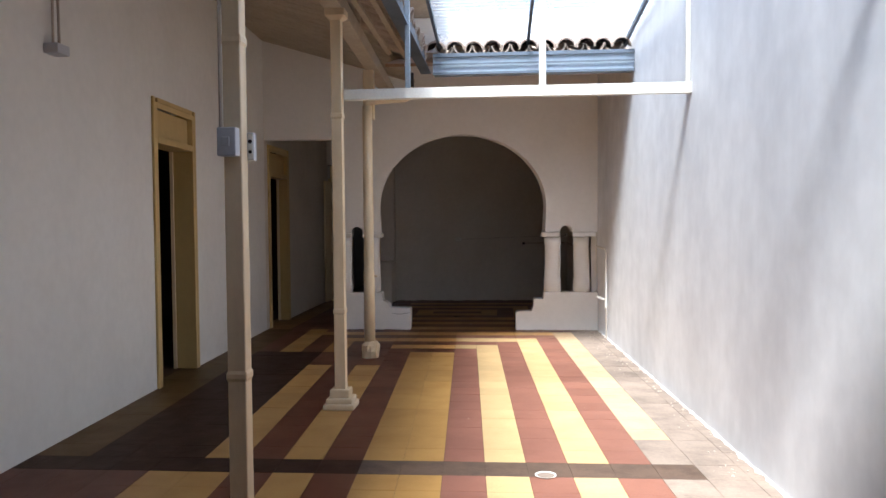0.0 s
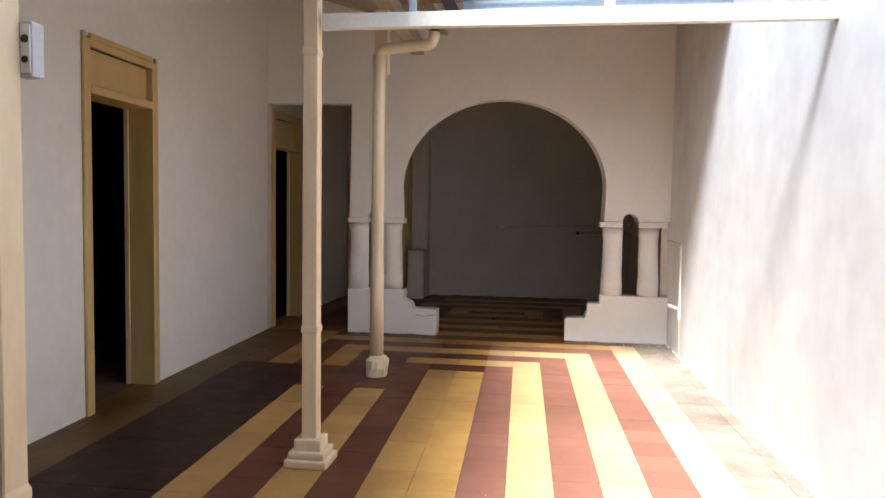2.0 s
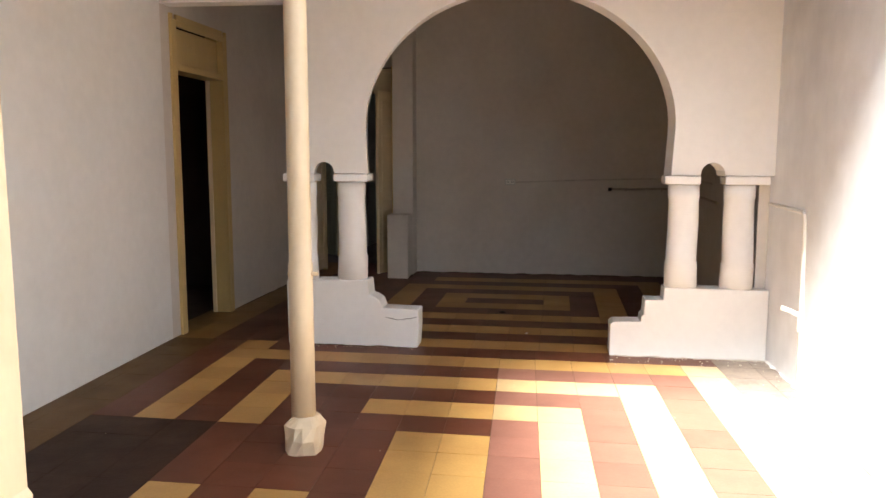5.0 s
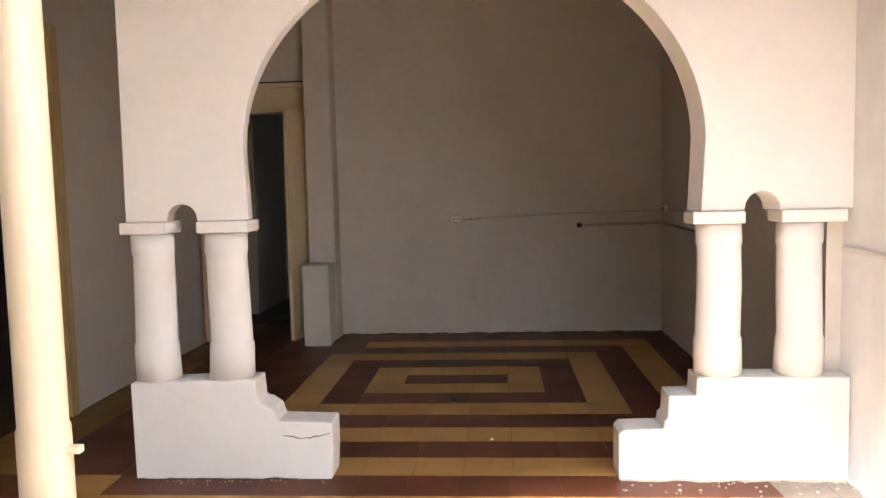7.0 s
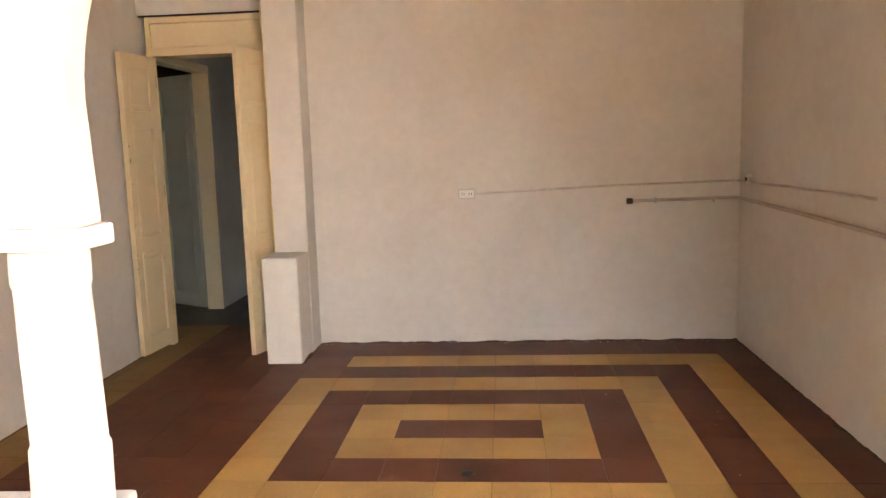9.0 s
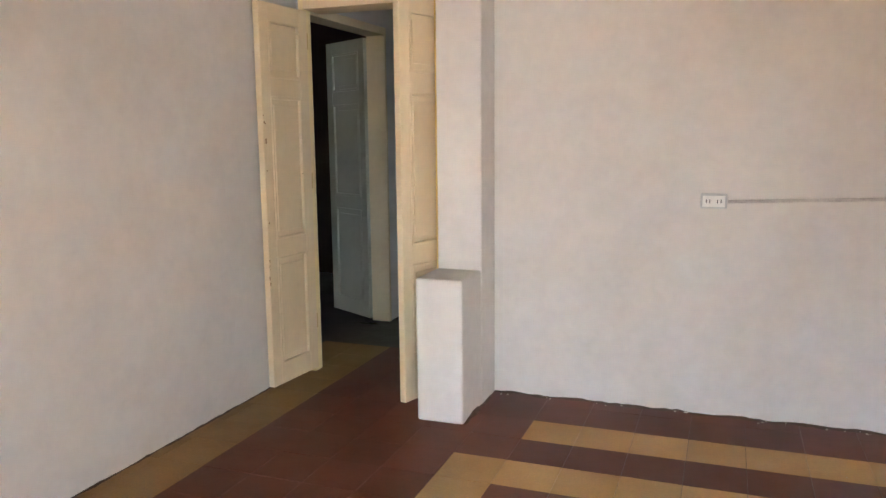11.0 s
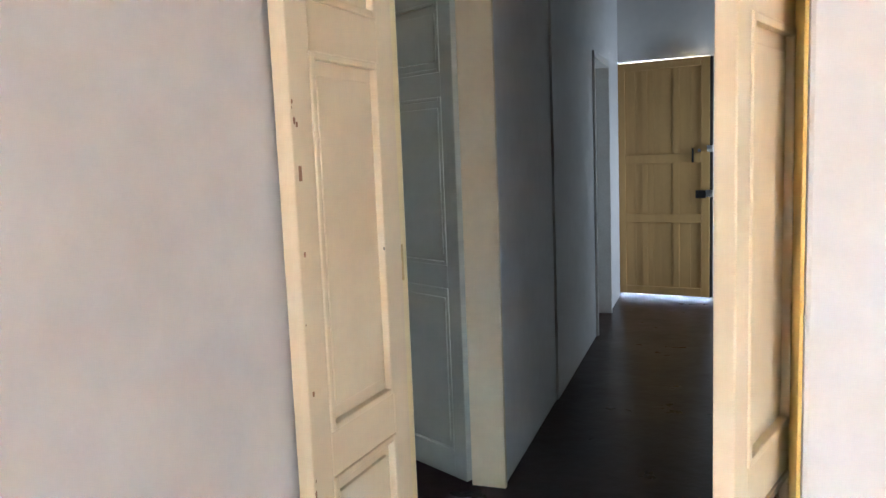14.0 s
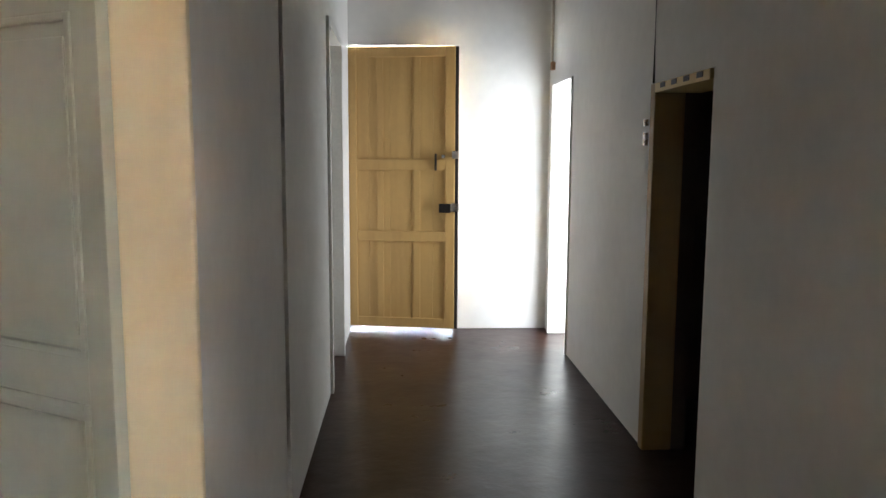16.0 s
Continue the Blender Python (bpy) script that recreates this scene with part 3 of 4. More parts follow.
def panel_leaf(name, label, hinge, free, z0, z1, mat, panels, thick=0.038, stile=0.075):
    """A door leaf with raised mouldings; local x runs from the hinge to the free edge."""
    hx, fx = Vector((*hinge, 0)), Vector((*free, 0))
    d = fx - hx
    w = d.length
    t = thing(name, label, "door", (hx.x, hx.y, z0))
    t.matrix_world = Matrix.Translation((hx.x, hx.y, z0)) @ Matrix.Rotation(math.atan2(d.y, d.x), 4, "Z")
    H = z1 - z0
    for a, b in ((0, stile), (w - stile, w)):
        bm = bmesh.new()
        box(bm, a, b, -thick / 2, thick / 2, 0, H)
        part("stile", bm, mat, t, bevel=0.004)
    edges = [0.0] + [p for p in panels] + [1.0]
    for k, e in enumerate(edges):
        zc = e * H
        za, zb = (0, 0.11) if k == 0 else (H - 0.09, H) if k == len(edges) - 1 else (zc - 0.05, zc + 0.05)
        bm = bmesh.new()
        box(bm, stile, w - stile, -thick / 2 + 0.001, thick / 2 - 0.001, za, zb)
        part("rail", bm, mat, t, bevel=0.003)
        if k < len(edges) - 1:
            zn = edges[k + 1] * H
            pz0 = zb
            pz1 = H - 0.09 if k == len(edges) - 2 else zn - 0.05
            bm = bmesh.new()
            box(bm, stile, w - stile, -0.003, 0.003, pz0, pz1)
            vs = box(bm, stile + 0.035, w - stile - 0.035, -0.011, 0.011, pz0 + 0.045, pz1 - 0.045)
            field = part("panel", bm, mat, t, bevel=0.004)
            bm = bmesh.new()
            for x0, x1, q0, q1 in ((stile, stile + 0.016, pz0, pz1), (w - stile - 0.016, w - stile, pz0, pz1), (stile + 0.016, w - stile - 0.016, pz0, pz0 + 0.016), (stile + 0.016, w - stile - 0.016, pz1 - 0.016, pz1)):
                for sgn in (-1, 1):
                    a, b = sorted((sgn * 0.0033, sgn * 0.0225))
                    box(bm, x0, x1, a, b, q0, q1)
            part("moulding", bm, mat, field, bevel=0.004)
    return t, w


x1c = LEFT_X - LEAN * (6.605 - ARCH_Y)
door_frame("door_1", x1c, *D1, 2.12, 2.47, "cream painted door frame with a closed transom, dark inside", lean=LEAN)
door_frame("door_2", LEFT_X, *D2, 2.05, 2.43, "cream painted hall door frame with a closed transom", depth=0.14)
# doorway to the corridor
t = thing("door_3", "cream painted double door frame with a boarded transom", "door frame", ((DX[0] + DX[1]) / 2, BACK_Y, 0), kind="structure")
h = (DX[1] - DX[0]) / 2
for s in (-1, 1):
    a, b = sorted((s * h, s * (h - 0.035)))
    small(t, "jamb", LITSTRAW, (a, b, -0.005, 0.075 if s < 0 else BACK_T, 0, 2.44), bevel=0.005)
small(t, "rail", CREAM, (-h + 0.035, h - 0.035, -0.012, BACK_T, 2.155, 2.215), bevel=0.005)
small(t, "rail", CREAM, (-h + 0.035, h - 0.035, -0.012, BACK_T, 2.385, 2.43), bevel=0.005)
small(t, "transom_panel", CREAM, (-h + 0.035, h - 0.035, 0.02, 0.045, 2.215, 2.385))
small(t, "dark_line", BLACK, (-h - 0.04, h - 0.002, -0.012, -0.002, 2.432, 2.444))
small(t, "lining", BOUNCEGOLD, (h - 0.011, h - 0.0035, -0.236, -0.075, 0.0, 2.44), "yellow lining board on the pier, bounced light in its colour", 0.002)
leaf, w = panel_leaf("door_leaf", "cream panelled door leaf folded open against the wall", (-2.300, 13.362), (-2.338, 12.932), 0.03, 2.145, CREAM, (0.37, 0.79))
small(leaf, "lock_plate", RUST, (w - 0.024, w - 0.015, 0.0185, 0.0205, 1.365, 1.395), "rusty keyhole")
for z in (1.47, 1.215, 0.93):
    small(leaf, "screw_hole", RUST, (w - 0.020, w - 0.015, 0.0185, 0.0205, z, z + 0.010))
rng = random.Random(21)
for k in range(11):
    z = rng.choice((0.62, 0.70, 0.76, 1.50, 1.05)) + rng.uniform(-0.03, 0.03)
    bm = bmesh.new()
    c = bmesh.ops.create_icosphere(bm, subdivisions=1, radius=rng.uniform(0.003, 0.008))
    bmesh.ops.transform(bm, verts=bm.verts, matrix=Matrix.Translation((w - rng.uniform(0.002, 0.012), 0.0188, z)) @ Matrix.Diagonal((0.6, 0.12, rng.uniform(0.8, 1.9), 1)))
    part("paint_chip", bm, RUST, leaf, "brown chip in the paint")
small(leaf, "bolt_hole", BLACK, (0.082, 0.091, 0.0185, 0.021, 1.187, 1.194))
for z in (0.25, 1.1, 1.9):
    small(leaf, "hinge", FRAME, (-0.004, 0.003, -0.021, 0.021, z, z + 0.09))
leaf, w = panel_leaf("door_leaf", "cream panelled door leaf standing half open with a broken lock", (-1.400, 13.362), (-1.538, 12.948), 0.03, 2.145, CREAM, (0.37, 0.79))
small(leaf, "lock_plate", BLACK, (w - 0.045, w - 0.030, -0.0225, -0.0185, 1.375, 1.425), "torn out lock")
small(leaf, "latch", CHROME, (w - 0.062, w - 0.045, -0.026, -0.0185, 1.40, 1.418))
small(leaf, "screw_hole", RUST, (w - 0.018, w - 0.010, -0.021, -0.0185, 1.16, 1.18))
for z in (0.25, 1.1, 1.9):
    small(leaf, "hinge", FRAME, (-0.004, 0.003, -0.021, 0.021, z, z + 0.09))

# side room doorway off the corridor, its leaf swung inwards
t = thing("door_4", "cream door frame of a side room", "door frame", (CL, (OL[0] + OL[1]) / 2, 0), kind="structure")
h = (OL[1] - OL[0]) / 2
for s in (-1, 1):
    a, b = sorted((s * h, s * (h - 0.03)))
    small(t, "jamb", IVORY, (-0.14, 0.012, a, b, 0, 2.215), bevel=0.006)
small(t, "rail", IVORY, (-0.14, 0.012, -h + 0.03, h - 0.03, 2.16, 2.215), bevel=0.005)
leaf, w = panel_leaf("door_leaf", "olive grey panelled door leaf swung into the side room", (-2.542, 14.645), (-2.995, 14.90), 0.02, 2.15, OLIVE, (0.42, 0.80))
small(leaf, "latch", BLACK, (w - 0.012, w + 0.012, -0.026, -0.0185, 1.28, 1.36))
# doorway in the far left wall
t = thing("door_5", "white framed opening in the corridor wall", "door frame", (CL, 17.865, 0), kind="structure")
small(t, "jamb", WHITEM, (-0.1, 0.03, 0.40, 0.445, 0, 2.15), bevel=0.004)
small(t, "jamb", WHITEM, (-0.1, 0.03, -0.445, -0.40, 0, 2.15), bevel=0.004)
small(t, "rail", WHITEM, (-0.1, 0.03, -0.40, 0.40, 2.10, 2.15), bevel=0.004)
small(t, "door_panel", WHITE, (-0.12, -0.09, -0.40, 0.40, 0.01, 2.10))
# dark low doorway in the right wall
t = thing("door_6", "yellowed wooden frame of a low dark doorway", "door frame", (CR, 16.2175, 0), kind="structure")
small(t, "jamb", UMBER, (-0.012, 0.13, 0.29, 0.352, 0, 1.718), bevel=0.005)
# dark strip painted for the shade in the doorway
small(t, "reveal", SIDEDARK, (0.131, 0.20, 0.30, 0.352, 0, 1.718), "dark reveal, shade put into its colour")
small(t, "jamb", WHITEM, (0.0, 0.20, -0.352, -0.338, 0, 1.718))
small(t, "rail", FRAME, (-0.014, 0.20, -0.335, 0.29, 1.675, 1.716), bevel=0.004)
for k in range(4):
    small(t, "spacer", BLACK, (-0.017, -0.0145, -0.27 + k * 0.14, -0.21 + k * 0.14, 1.69, 1.712))
small(t, "latch", CHROME, (-0.03, -0.013, 0.36, 0.385, 1.44, 1.50))
small(t, "latch", CHROME, (-0.03, -0.013, 0.36, 0.385, 1.53, 1.56))

# street door, a ledged boarded leaf standing ajar
hinge, free = Vector((-2.392, 19.125, 0)), Vector((-1.560, 18.975, 0))
d = free - hinge
t = thing("street_door", "varnished yellow wooden street door standing ajar", "door", (hinge.x, hinge.y, 0.03))
t.matrix_world = Matrix.Translation((hinge.x, hinge.y, 0.03)) @ Matrix.Rotation(math.atan2(d.y, d.x), 4, "Z")
W, H = d.length, 2.175
for i in range(5):
    small(t, "board", PINE, (i * W / 5 + 0.0002, (i + 1) * W / 5, -0.008, 0.022, 0.002, H - 0.002), bevel=0.003)
for z0, z1 in ((0, 0.075), (0.685, 0.765), (1.24, 1.325), (H - 0.075, H)):
    small(t, "ledge", PINE, (0.075, W - 0.075, -0.022, -0.0085, z0, z1), bevel=0.004)
for a, b in ((0, 0.075), (W - 0.075, W)):
    small(t, "stile", PINE, (a, b, -0.0225, -0.0085, 0, H), bevel=0.004)
for a in (0.235, 0.525):
    for z0, z1 in ((0.075, 0.685), (0.765, 1.24), (1.325, H - 0.075)):
        small(t, "batten", PINE, (a, a + 0.05, -0.017, -0.0085, z0 + 0.001, z1 - 0.001), bevel=0.003)
# black strip painted for the unlit gap beside the leaf
small(t, "edge", BLACK, (W + 0.0005, W + 0.024, -0.018, 0.025, 0, H), "black strip for the dark gap at the door edge")
small(t, "lock", BLACK, (W - 0.12, W - 0.03, -0.045, -0.023, 0.915, 0.985), "iron rim lock", 0.005)
small(t, "keeper", CHROME, (W - 0.028, W + 0.035, -0.05, -0.023, 0.925, 0.99), "bright lock keeper", 0.004)
small(t, "keeper", CHROME, (W - 0.02, W + 0.032, -0.045, -0.023, 1.33, 1.39), "bright bolt keeper", 0.004)
small(t, "bolt", BLACK, (W - 0.155, W - 0.14, -0.04, -0.023, 1.24, 1.37), "iron sliding bolt")
small(t, "bolt_knob", CHROME, (W - 0.10, W - 0.075, -0.045, -0.023, 1.335, 1.36))
for z in (0.2, 1.0, 1.95):
    small(t, "hinge", BLACK, (-0.012, 0.006, -0.03, 0.0, z, z + 0.11))
t = thing("door_7", "wooden lining of the street doorway", "door frame", (-1.975, END_Y, 0), kind="structure")
small(t, "jamb", FRAME, (-0.43, -0.424, 0.04, 0.25, 0, 2.225))
small(t, "jamb", STEEL, (0.415, 0.425, -0.002, 0.25, 0, 2.225))
# bright side opening
t = thing("door_8", "white framed opening to a sunlit yard", "door frame", (CR, 18.597, 0), kind="structure")
small(t, "jamb", WHITEM, (-0.015, 0.22, 0.30, 0.342, 0, 1.92), bevel=0.004)
small(t, "jamb", WHITEM, (-0.012, 0.22, -0.342, -0.328, 0, 1.92))

# ---- fixtures ----
t = thing("switch_box", "grey electrical switch box strapped to a post", "switch box", (-0.456, 3.10, 1.775))
small(t, "body", GREYP, (-0.050, 0.034, -0.098, -0.0412, -0.062, 0.062), bevel=0.006)
small(t, "toggle", GREYP, (-0.028, 0.008, -0.106, -0.0985, -0.02, 0.02), bevel=0.003)
bm = bmesh.new()
tube(bm, [(-0.046, -0.052, 0.06), (-0.046, -0.052, 1.25)], 0.009, 8)
part("conduit", bm, PIPE, t)
t = thing("socket_box", "small white socket with a dark hole behind the post", "socket", (-0.456, 3.10, 1.765))
small(t, "body", GREYP, (0.024, 0.068, 0.0412, 0.083, -0.062, 0.062), bevel=0.004)
small(t, "face", WHITEM, (0.0412, 0.065, 0.0365, 0.0408, -0.055, 0.055), bevel=0.003)
for z, q in ((0.022, 0.009), (-0.024, 0.008)):
    bm = bmesh.new()
    lathe(bm, [(q, 0.0), (q, 0.002)], 0, 0, 14)
    bmesh.ops.transform(bm, verts=bm.verts, matrix=Matrix.Translation((0.053, 0.0362, z)) @ Matrix.Rotation(radians(90), 4, "X"))
    part("hole", bm, BLACK, t, "dark round socket hole")
t = thing("wall_lamp_box", "grey junction box with two hanging conduits", "junction box", (-2.17, 4.55, 2.55))
small(t, "body", GREYP, (-0.01, 0.09, -0.08, 0.06, -0.035, 0.03), bevel=0.008)
for dy in (-0.03, 0.04):
    bm = bmesh.new()
    tube(bm, [(0.03, dy, 0.03), (0.03, dy * 0.8, 0.5), (0.02, dy * 0.6, 1.2)], 0.009, 8)
    part("conduit", bm, PIPE, t)

t = thing("wall_outlet", "white double wall outlet with slots", "outlet", (-0.03, BACK_Y, 1.10))
small(t, "plate", PLATE, (-0.062, 0.062, -0.03, 0, -0.037, 0.037), bevel=0.006)
small(t, "face", WHITEM, (-0.052, 0.052, -0.034, -0.0305, -0.027, 0.027), bevel=0.002)
for x in (-0.034, -0.018, 0.018, 0.034):
    small(t, "slot", BLACK, (x - 0.002, x + 0.002, -0.0352, -0.0342, -0.009, 0.009))
t = thing("surface_conduit", "thin painted conduit along the back wall", "conduit", (0, BACK_Y - 0.012, 1.11))
bm = bmesh.new()
tube(bm, [(0.035, 0, -0.012), (0.9, 0, 0.02), (1.848, 0, 0.035)], 0.008, 8)
part("run", bm, CONDUIT, t)
bm = bmesh.new()
tube(bm, [(1.871, 0, 0.035), (1.873, -0.9, 0.045), (1.873, -2.0, 0.05)], 0.008, 8)
part("run", bm, CONDUIT, t)
t = thing("cable_box", "small round cable box on the wall", "junction box", (1.873, 13.05, 1.17))
bm = bmesh.new()
lathe(bm, [(0.03, 0), (0.03, 0.03), (0.02, 0.035)], 0, 0, 14)
bmesh.ops.rotate(bm, verts=bm.verts, matrix=Matrix.Rotation(radians(-90), 3, "Y"))
part("body", bm, WHITEM, t)
small(t, "hole", BLACK, (-0.042, -0.036, -0.012, 0.012, -0.012, 0.012))
t = thing("water_pipe", "exposed painted water pipe with a dark open end", "pipe", (0, BACK_Y - 0.022, 1.02))
bm = bmesh.new()
tube(bm, [(1.14, 0, 0), (1.5, 0, 0.005), (1.838, 0, 0.01), (1.860, -0.02, 0.01), (1.866, -0.06, 0.01), (1.866, -1.2, 0.0), (1.866, -2.3, -0.015)], 0.012, 10)
part("run", bm, PIPE, t)
bm = bmesh.new()
tube(bm, [(1.105, 0, 0), (1.145, 0, 0)], 0.021, 10)
part("end_fitting", bm, BLACK, t)
for x in (1.3, 1.7):
    small(t, "clip", PIPE, (x, x + 0.012, -0.014, 0.02, -0.018, 0.02))
t = thing("tap_pipe", "white painted pipe with a bare tap stub", "pipe", (1.985, 9.08, 0))
bm = bmesh.new()
tube(bm, [(-0.03, 0.68, 1.08), (-0.016, 0.4, 1.075), (-0.008, 0.05, 1.07), (-0.008, 0.01, 1.055), (-0.006, 0.0, 1.02), (-0.006, -0.02, 0.45)], 0.013, 10)
part("run", bm, WHITEM, t)
bm = bmesh.new()
tube(bm, [(-0.006, -0.02, 0.46), (-0.03, -0.0, 0.46), (-0.06, 0.02, 0.475), (-0.11, 0.03, 0.49)], 0.015, 10)
part("tap", bm, WHITEM, t)
bm = bmesh.new()
tube(bm, [(-0.006, -0.02, 0.45), (-0.007, -0.02, 0.36)], 0.02, 10)
part("coupling", bm, WHITEM, t)
bm = bmesh.new()
tube(bm, [(-0.007, -0.02, 0.36), (-0.005, -0.03, 0.0)], 0.010, 8)
part("riser", bm, PIPE, t)
t = thing("floor_drain", "round white floor drain ring", "drain", (0.955, 4.02, 0.0))
bm = bmesh.new()
n = 24
for i in range(n):
    a0, a1 = 2 * math.pi * i / n, 2 * math.pi * (i + 1) / n
    vs = [bm.verts.new((r * math.cos(a), r * math.sin(a), z)) for r, z in ((0.050, 0.004), (0.060, 0.006)) for a in (a0, a1)]
    bm.faces.new((vs[0], vs[2], vs[3], vs[1]))
part("ring", bm, WHITEM, t)
bm = bmesh.new()
lathe(bm, [(0.049, 0.001), (0.049, 0.0025)], 0, 0, 20)
part("grate", bm, STAIN, t)
t = thing("rug_drain", "small dark rosette in the tiled floor", "drain", (0.05, 11.08, 0.0))
bm = bmesh.new()
lathe(bm, [(0.032, 0.001), (0.03, 0.006), (0.012, 0.012)], 0, 0, 12)
part("cap", bm, BLACK, t)

t = thing("wall_cable", "thin dark cable running up above the low doorway", "cable", (CR - 0.006, 16.55, 1.72))
bm = bmesh.new()
tube(bm, [(0, 0, 0), (0.001, 0.006, 0.5), (0, -0.004, 1.0), (0, 0, 1.58)], 0.005, 8)
part("run", bm, BLACK, t)
t = thing("corner_bracket", "small dark bracket high on the corridor wall", "bracket", (CR - 0.001, 18.9, 2.06))
small(t, "plate", RUST, (-0.03, 0.0, -0.03, 0.03, -0.03, 0.03), bevel=0.006)
bm = bmesh.new()
tube(bm, [(-0.02, 0, 0.03), (-0.018, 0.01, 0.5), (-0.02, 0, 1.23)], 0.009, 8)
part("conduit", bm, PIPE, t)

# plaster crumbs along wall feet
bm = bmesh.new()
rng = random.Random(9)


def crumb(x, y, s):
    c = bmesh.ops.create_icosphere(bm, subdivisions=1, radius=s)
    k = Matrix.Translation((x, y, s * 0.35)) @ Matrix.Rotation(rng.uniform(0, 6), 4, "Z") @ Matrix.Diagonal((1, rng.uniform(0.5, 1), 0.45, 1))
    bmesh.ops.transform(bm, verts=c["verts"], matrix=k)


for i in range(90):
    y = rng.uniform(4, 9.8)
    crumb(RIGHT_X - RLEAN * (y - ARCH_Y) - abs(rng.gauss(0, 0.12)) - 0.02, y, rng.uniform(0.004, 0.011))
for i in range(36):
    crumb(rng.uniform(0.9, 1.85), ARCH_Y - 0.03 - abs(rng.gauss(0, 0.12)), rng.uniform(0.003, 0.01))
for i in range(40):
    crumb(rng.uniform(-1.4, -0.5), ARCH_Y - 0.02 - abs(rng.gauss(0, 0.03)), rng.uniform(0.003, 0.008))
for i in range(60):
    crumb(rng.uniform(-1.12, 1.85), BACK_Y - abs(rng.gauss(0, 0.025)) - 0.003, rng.uniform(0.003, 0.009))
for i in range(60):
    crumb(rng.uniform(-1.9, 1.8), rng.uniform(4.5, 12.8), rng.uniform(0.002, 0.005))
tagged(part("plaster_crumbs", bm, RUBBLE), "scattered plaster crumbs on the tiled floor", "debris", kind="stuff")

# flakes of plaster lying on the parapet and the floor
for x, y, z, sx, sy, turn in ((-1.17, ARCH_Y + 0.09, 0.489, 0.034, 0.022, 0.4), (-1.20, ARCH_Y + 0.05, 0.489, 0.014, 0.010, 1.2), (-0.78, 10.72, 0.002, 0.024, 0.012, 0.3), (0.30, 10.28, 0.002, 0.014, 0.010, 0.9)):
    bm = bmesh.new()
    c = bmesh.ops.create_icosphere(bm, subdivisions=2, radius=1.0)
    for v in bm.verts:
        v.co *= 1 + 0.35 * noise.noise(v.co * 2.3 + Vector((x * 9, y, 0)))
    bmesh.ops.transform(bm, verts=bm.verts, matrix=Matrix.Translation((x, y, z)) @ Matrix.Rotation(turn, 4, "Z") @ Matrix.Diagonal((sx, sy, 0.006, 1)))
    tagged(part("plaster_flake", bm, ARCHW), "small fallen flake of white plaster", "debris", "fallen plaster flakes")

# uneven dirt line at the wall feet
def foot_dirt(name, p, q, mat, hi, out, label, seed):
    rg = random.Random(seed)
    p, q = Vector((*p, 0)), Vector((*q, 0))
    d = (q - p).normalized()
    nrm = Vector((-d.y, d.x, 0))
    n = int((q - p).length / 0.035)
    bm = bmesh.new()
    prev = None
    for i in range(n + 1):
        c = p + (q - p) * i / n
        h = max(0.002, hi * (0.35 + 0.9 * noise.noise(Vector((i * 0.21 + seed, seed, 0))) + rg.uniform(-0.2, 0.35)))
        o = max(0.002, out * (0.5 + 0.8 * noise.noise(Vector((i * 0.3, seed + 9, 0))) + rg.uniform(-0.25, 0.3)))
        cur = (bm.verts.new(c + Vector((0, 0, h))), bm.verts.new(c + nrm * 0.0025 + Vector((0, 0, h * 0.8))), bm.verts.new(c + nrm * o + Vector((0, 0, 0.0012))))
        if prev:
            for k in (0, 1):
                bm.faces.new((prev[k], cur[k], cur[k + 1], prev[k + 1]))
        prev = cur
    tagged(part(name, bm, mat), label, "dirt", kind="stuff")


foot_dirt("wall_foot_dirt", (-2.395, 13.30), (-2.395, 10.9), GROUT, 0.010, 0.018, "dark dirt line at the wall foot", 1)
foot_dirt("wall_foot_dirt", (ROOM_X, BACK_Y), (-1.153, BACK_Y), GROUT, 0.016, 0.04, "dark dirt line at the wall foot", 2)
foot_dirt("wall_foot_dirt", (ROOM_X, 10.2), (ROOM_X, BACK_Y), GROUT, 0.012, 0.03, "dark dirt line at the wall foot", 3)
foot_dirt("wall_foot_dirt", (-0.48, ARCH_Y - 0.0125), (-1.46, ARCH_Y - 0.0125), GROUT, 0.012, 0.02, "dark dirt line at the parapet foot", 4)
foot_dirt("wall_foot_dirt", (1.95, ARCH_Y - 0.0125), (0.91, ARCH_Y - 0.0125), RUBBLE, 0.010, 0.03, "flaked plaster at the parapet foot", 5)
foot_dirt("wall_foot_dirt", (RIGHT_X + RLEAN * (ARCH_Y - 2), 2.0), (RIGHT_X + 0.003, 9.72), WHITE, 0.022, 0.028, "white flaked plaster along the wall foot", 6)
foot_dirt("wall_foot_dirt", (-1.155, BACK_Y - 0.1), (-1.155, 12.83), GROUT, 0.026, 0.03, "dark dirt line at the pedestal foot", 7)

# crack in the chipped step
bm = bmesh.new()
prev = None
rng = random.Random(31)
for i in range(15):
    x = -0.71 + i * 0.0165
    z = 0.225 - 0.018 * math.sin(i * 0.25) + rng.uniform(-0.004, 0.004)
    h = 0.002 + 0.004 * abs(math.sin(i * 0.5))
    cur = (bm.verts.new((x, ARCH_Y - 0.0135, z)), bm.verts.new((x, ARCH_Y - 0.0135, z + h)))
    if prev:
        bm.faces.new((prev[0], cur[0], cur[1], prev[1]))
    prev = cur
part("crack", bm, GROUT, bpy.data.objects["parapet_west"], "dark crack in the plaster")

# unseen boxes added to hold back daylight at the street door and yard
bm = bmesh.new()
box(bm, -300, 300, 19.35, 400, -0.2, -0.03)
box(bm, -0.585, 1.6, 17.36, 19.34, -0.2, -0.006)
tagged(part("ground", bm, STREET), "pale paved ground outdoors", "ground", kind="structure")
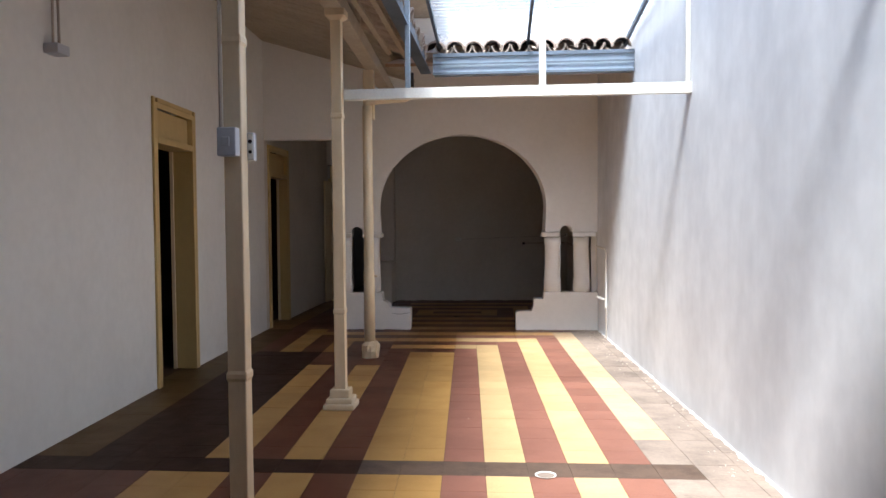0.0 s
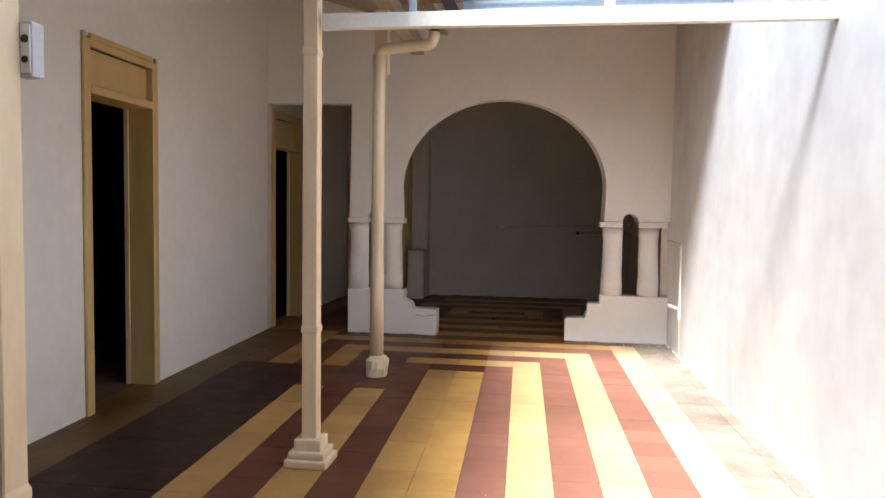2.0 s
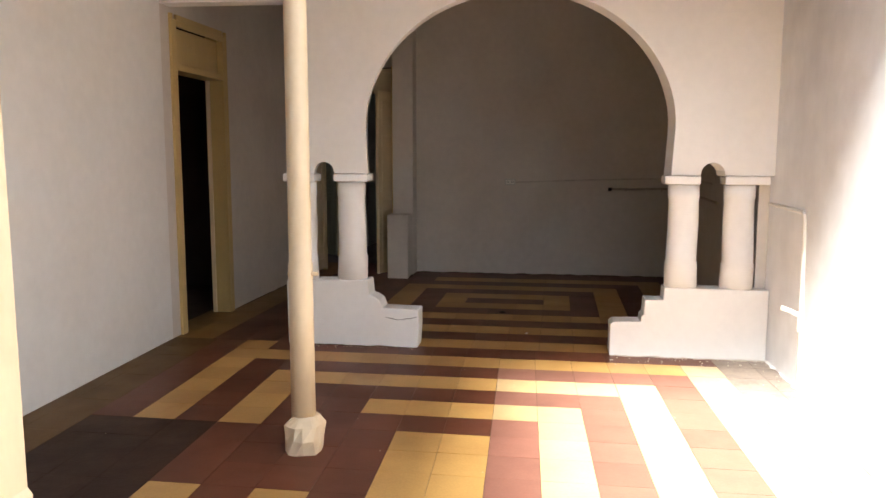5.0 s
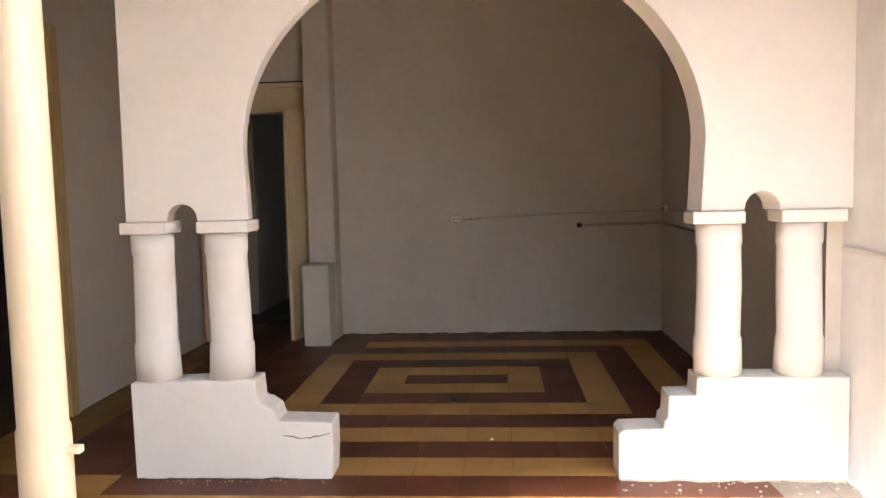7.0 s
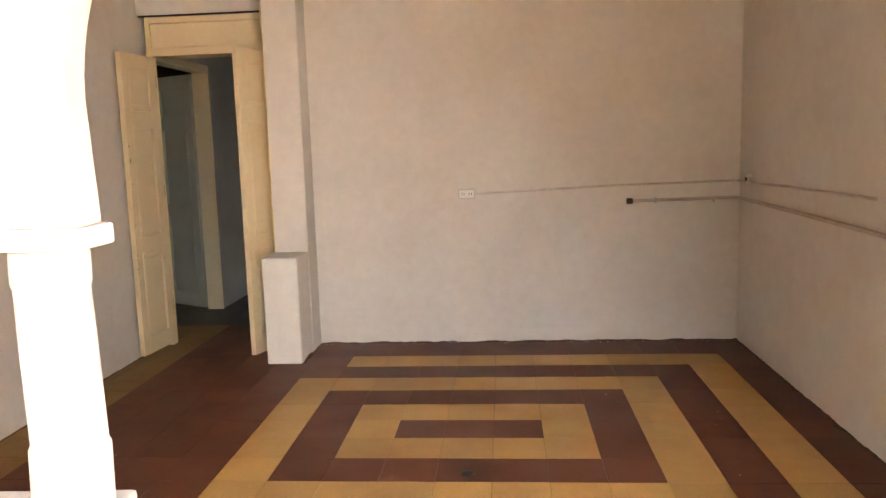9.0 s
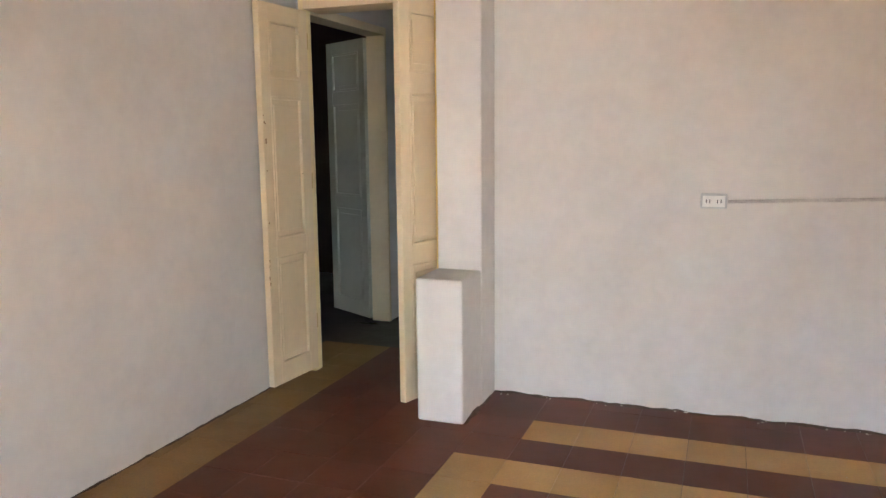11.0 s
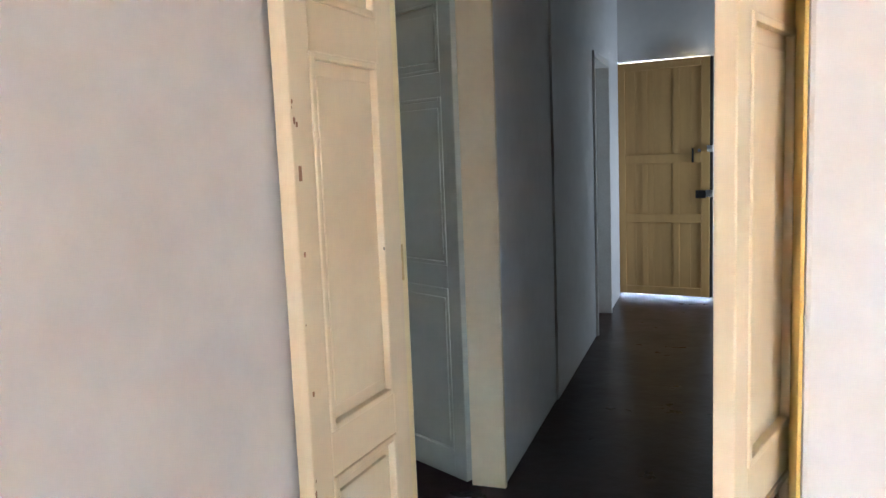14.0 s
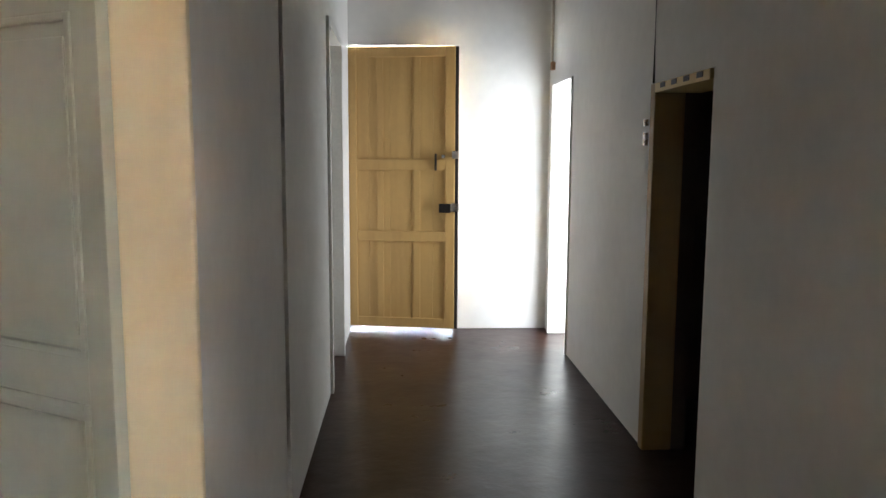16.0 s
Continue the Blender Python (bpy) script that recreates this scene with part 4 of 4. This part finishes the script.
wall("wall_yard", [(1.5, 1.6, 17.36, 19.34, 0, 3.4), (-0.59, 1.5, 17.36, 17.46, 0, 3.4), (-0.59, 1.5, 19.24, 19.34, 0, 3.4), (-0.59, 1.6, 17.36, 19.34, 3.4, 3.5)], WHITEM, "unseen yard walls and lid added to shut out the sky")
wall("wall_street_screen", [(-3.2, -3.1, 19.34, 22.0, -0.03, 3.2), (-0.5, -0.4, 19.34, 22.0, -0.03, 3.2), (-3.1, -0.5, 21.9, 22.0, -0.03, 3.2), (-3.2, -0.4, 19.34, 21.2, 3.2, 3.3)], GREYW, "unseen box added outside the street door to limit daylight")

# ---- floors ----
bm = bmesh.new()
box(bm, -5.3, 2.4, -3.2, BACK_Y + BACK_T, -0.15, -0.006)
tagged(part("floor", bm, GROUT), "dark grouted bed of the tiled floor", "floor", kind="structure")
floor = bpy.data.objects["floor"]
bm = bmesh.new()
box(bm, -5.3, -0.585, BACK_Y + BACK_T, 19.345, -0.15, -0.004)
box(bm, -0.585, 1.55, 14.25, 17.34, -0.15, -0.004)
tagged(part("floor_corridor", bm, CEMENT), "dark polished cement corridor floor", "floor", kind="structure")
PX, PY = 0.2425, 0.25


def tile_data(name, w, d, lean, mat):
    bm = bmesh.new()
    g = 0.0012
    sh = Matrix(((1, -lean, 0, 0), (0, 1, 0, 0), (0, 0, 1, 0), (0, 0, 0, 1)))
    box(bm, -w / 2 + g, w / 2 - g, -d / 2 + g, d / 2 - g, -0.02, 0, m=sh)
    bmesh.ops.recalc_face_normals(bm, faces=bm.faces)
    me = bpy.data.meshes.new(name)
    bm.to_mesh(me)
    bm.free()
    me.materials.append(mat)
    return me


MATS = {"o": DIRTSHADE, "m": DULL, "w": LITBROWN, "l": LITOCHRE, "b": BROWN, "y": YELLOW, "p": PALE, "s": STAIN, "g": GRIMESHADE, "d": DUSK}
court_me = {k: tile_data("tile", PX, PY, LEAN, m) for k, m in MATS.items()}
room_me = {k: tile_data("tile", 0.25, 0.25, 0, m) for k, m in MATS.items()}


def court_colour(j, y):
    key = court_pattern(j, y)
    # sunlit side of the court takes the paler, lit tile copies
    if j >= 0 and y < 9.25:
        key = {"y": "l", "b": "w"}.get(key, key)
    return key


def court_pattern(j, y):
    if j >= 6:
        return "s"
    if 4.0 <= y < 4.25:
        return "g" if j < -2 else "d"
    if j == 5 and y < 9.5:
        return "p" if y > 4.7 else "s"
    if y < 4.0:
        return "y" if j in (-2, -1, 1, 3, -4, -6, -7) else "b"
    ring = {1: 8.5, 3: 9.0}
    if j in ring and y < ring[j]:
        return "y"
    if j in (-2, -1) and y < 8.0:
        return "y"
    if 8.25 <= y < 8.5 and -3 <= j <= 1:
        return "y"
    if 8.75 <= y < 9.0 and -6 <= j <= 3:
        return "y"
    if 9.25 <= y < 9.5 and -8 <= j <= 5:
        return "y"
    if j == -6 and (8.0 <= y < 9.0 or y < 7.15):
        return "y"
    if j == -4 and y < 7.15:
        return "y"
    if j == -8 and 8.0 <= y < 9.75:
        return "y"
    # row at the left wall: dirt plus gallery shade in the ochre
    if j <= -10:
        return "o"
    # gallery floor: its shade is painted with the darkest tiles
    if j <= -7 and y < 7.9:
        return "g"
    return "b"


def room_colour(i, r):
    """i: columns from the middle bar's west end; r: rows from its south edge."""
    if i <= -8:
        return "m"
    if r >= 7 or i <= -9:
        return "b"
    dx = max(-i, i - 2, 0)
    dy = max(-r, r, 0)
    ring = max(dx, dy)
    if ring in (1, 3):
        return "y"
    if r == 5 and -2 <= i <= 7:
        return "y"
    if i == 7 and -4 <= r <= 5:
        return "y"
    if r in (-5, -7) and i >= -2 and i <= 7:
        return "y"
    return "b"


rest = {k: [] for k in MATS}
rng = random.Random(12)


def place(me, x, y, single, key, w, lean):
    tilt = Matrix.Rotation(rng.gauss(0, 0.0018), 4, "X") @ Matrix.Rotation(rng.gauss(0, 0.0018), 4, "Y")
    m = Matrix.Translation((x, y, rng.uniform(-0.0008, 0.0004))) @ tilt
    if single:
        ob = new("tile", me)
        ob.parent = floor
        ob.matrix_basis = m
    else:
        rest[key].append((m, w, lean))


y = -2.875
while y < 9.75:
    for j in range(-11, 9):
        x = 0.21 + (j + 0.5) * PX - LEAN * (y - 8.0)
        if x < LEFT_X - LEAN * (y - ARCH_Y) - 0.1 or x > RIGHT_X - RLEAN * (y - ARCH_Y) + 0.12:
            continue
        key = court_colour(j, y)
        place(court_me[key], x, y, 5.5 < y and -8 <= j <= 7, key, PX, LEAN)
    y += PY
for r in range(-7, 10):
    for i in range(-9, 9):
        x, y = -0.34 + (i + 0.5) * 0.25, 11.625 + r * 0.25
        if y > 13.55 and i > -5:
            continue
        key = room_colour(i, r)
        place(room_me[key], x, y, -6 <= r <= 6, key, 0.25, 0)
for key, items in rest.items():
    if not items:
        continue
    verts, faces = [], []
    for m, w, lean in items:
        k = len(verts)
        for dx, dy, z in ((-1, -1, -0.02), (1, -1, -0.02), (1, 1, -0.02), (-1, 1, -0.02), (-1, -1, 0), (1, -1, 0), (1, 1, 0), (-1, 1, 0)):
            yy = dy * (0.125 - 0.0012)
            verts.append(m @ Vector((dx * (w / 2 - 0.0012) - lean * yy, yy, z)))
        faces += [tuple(k + q for q in f) for f in ((4, 5, 6, 7), (0, 1, 5, 4), (1, 2, 6, 5), (2, 3, 7, 6), (3, 0, 4, 7))]
    me = bpy.data.meshes.new("far_tiles")
    me.from_pydata(verts, [], faces)
    me.materials.append(MATS[key])
    ob = new("far_tiles", me)
    ob.parent = floor
    ob["kind"] = "stuff"
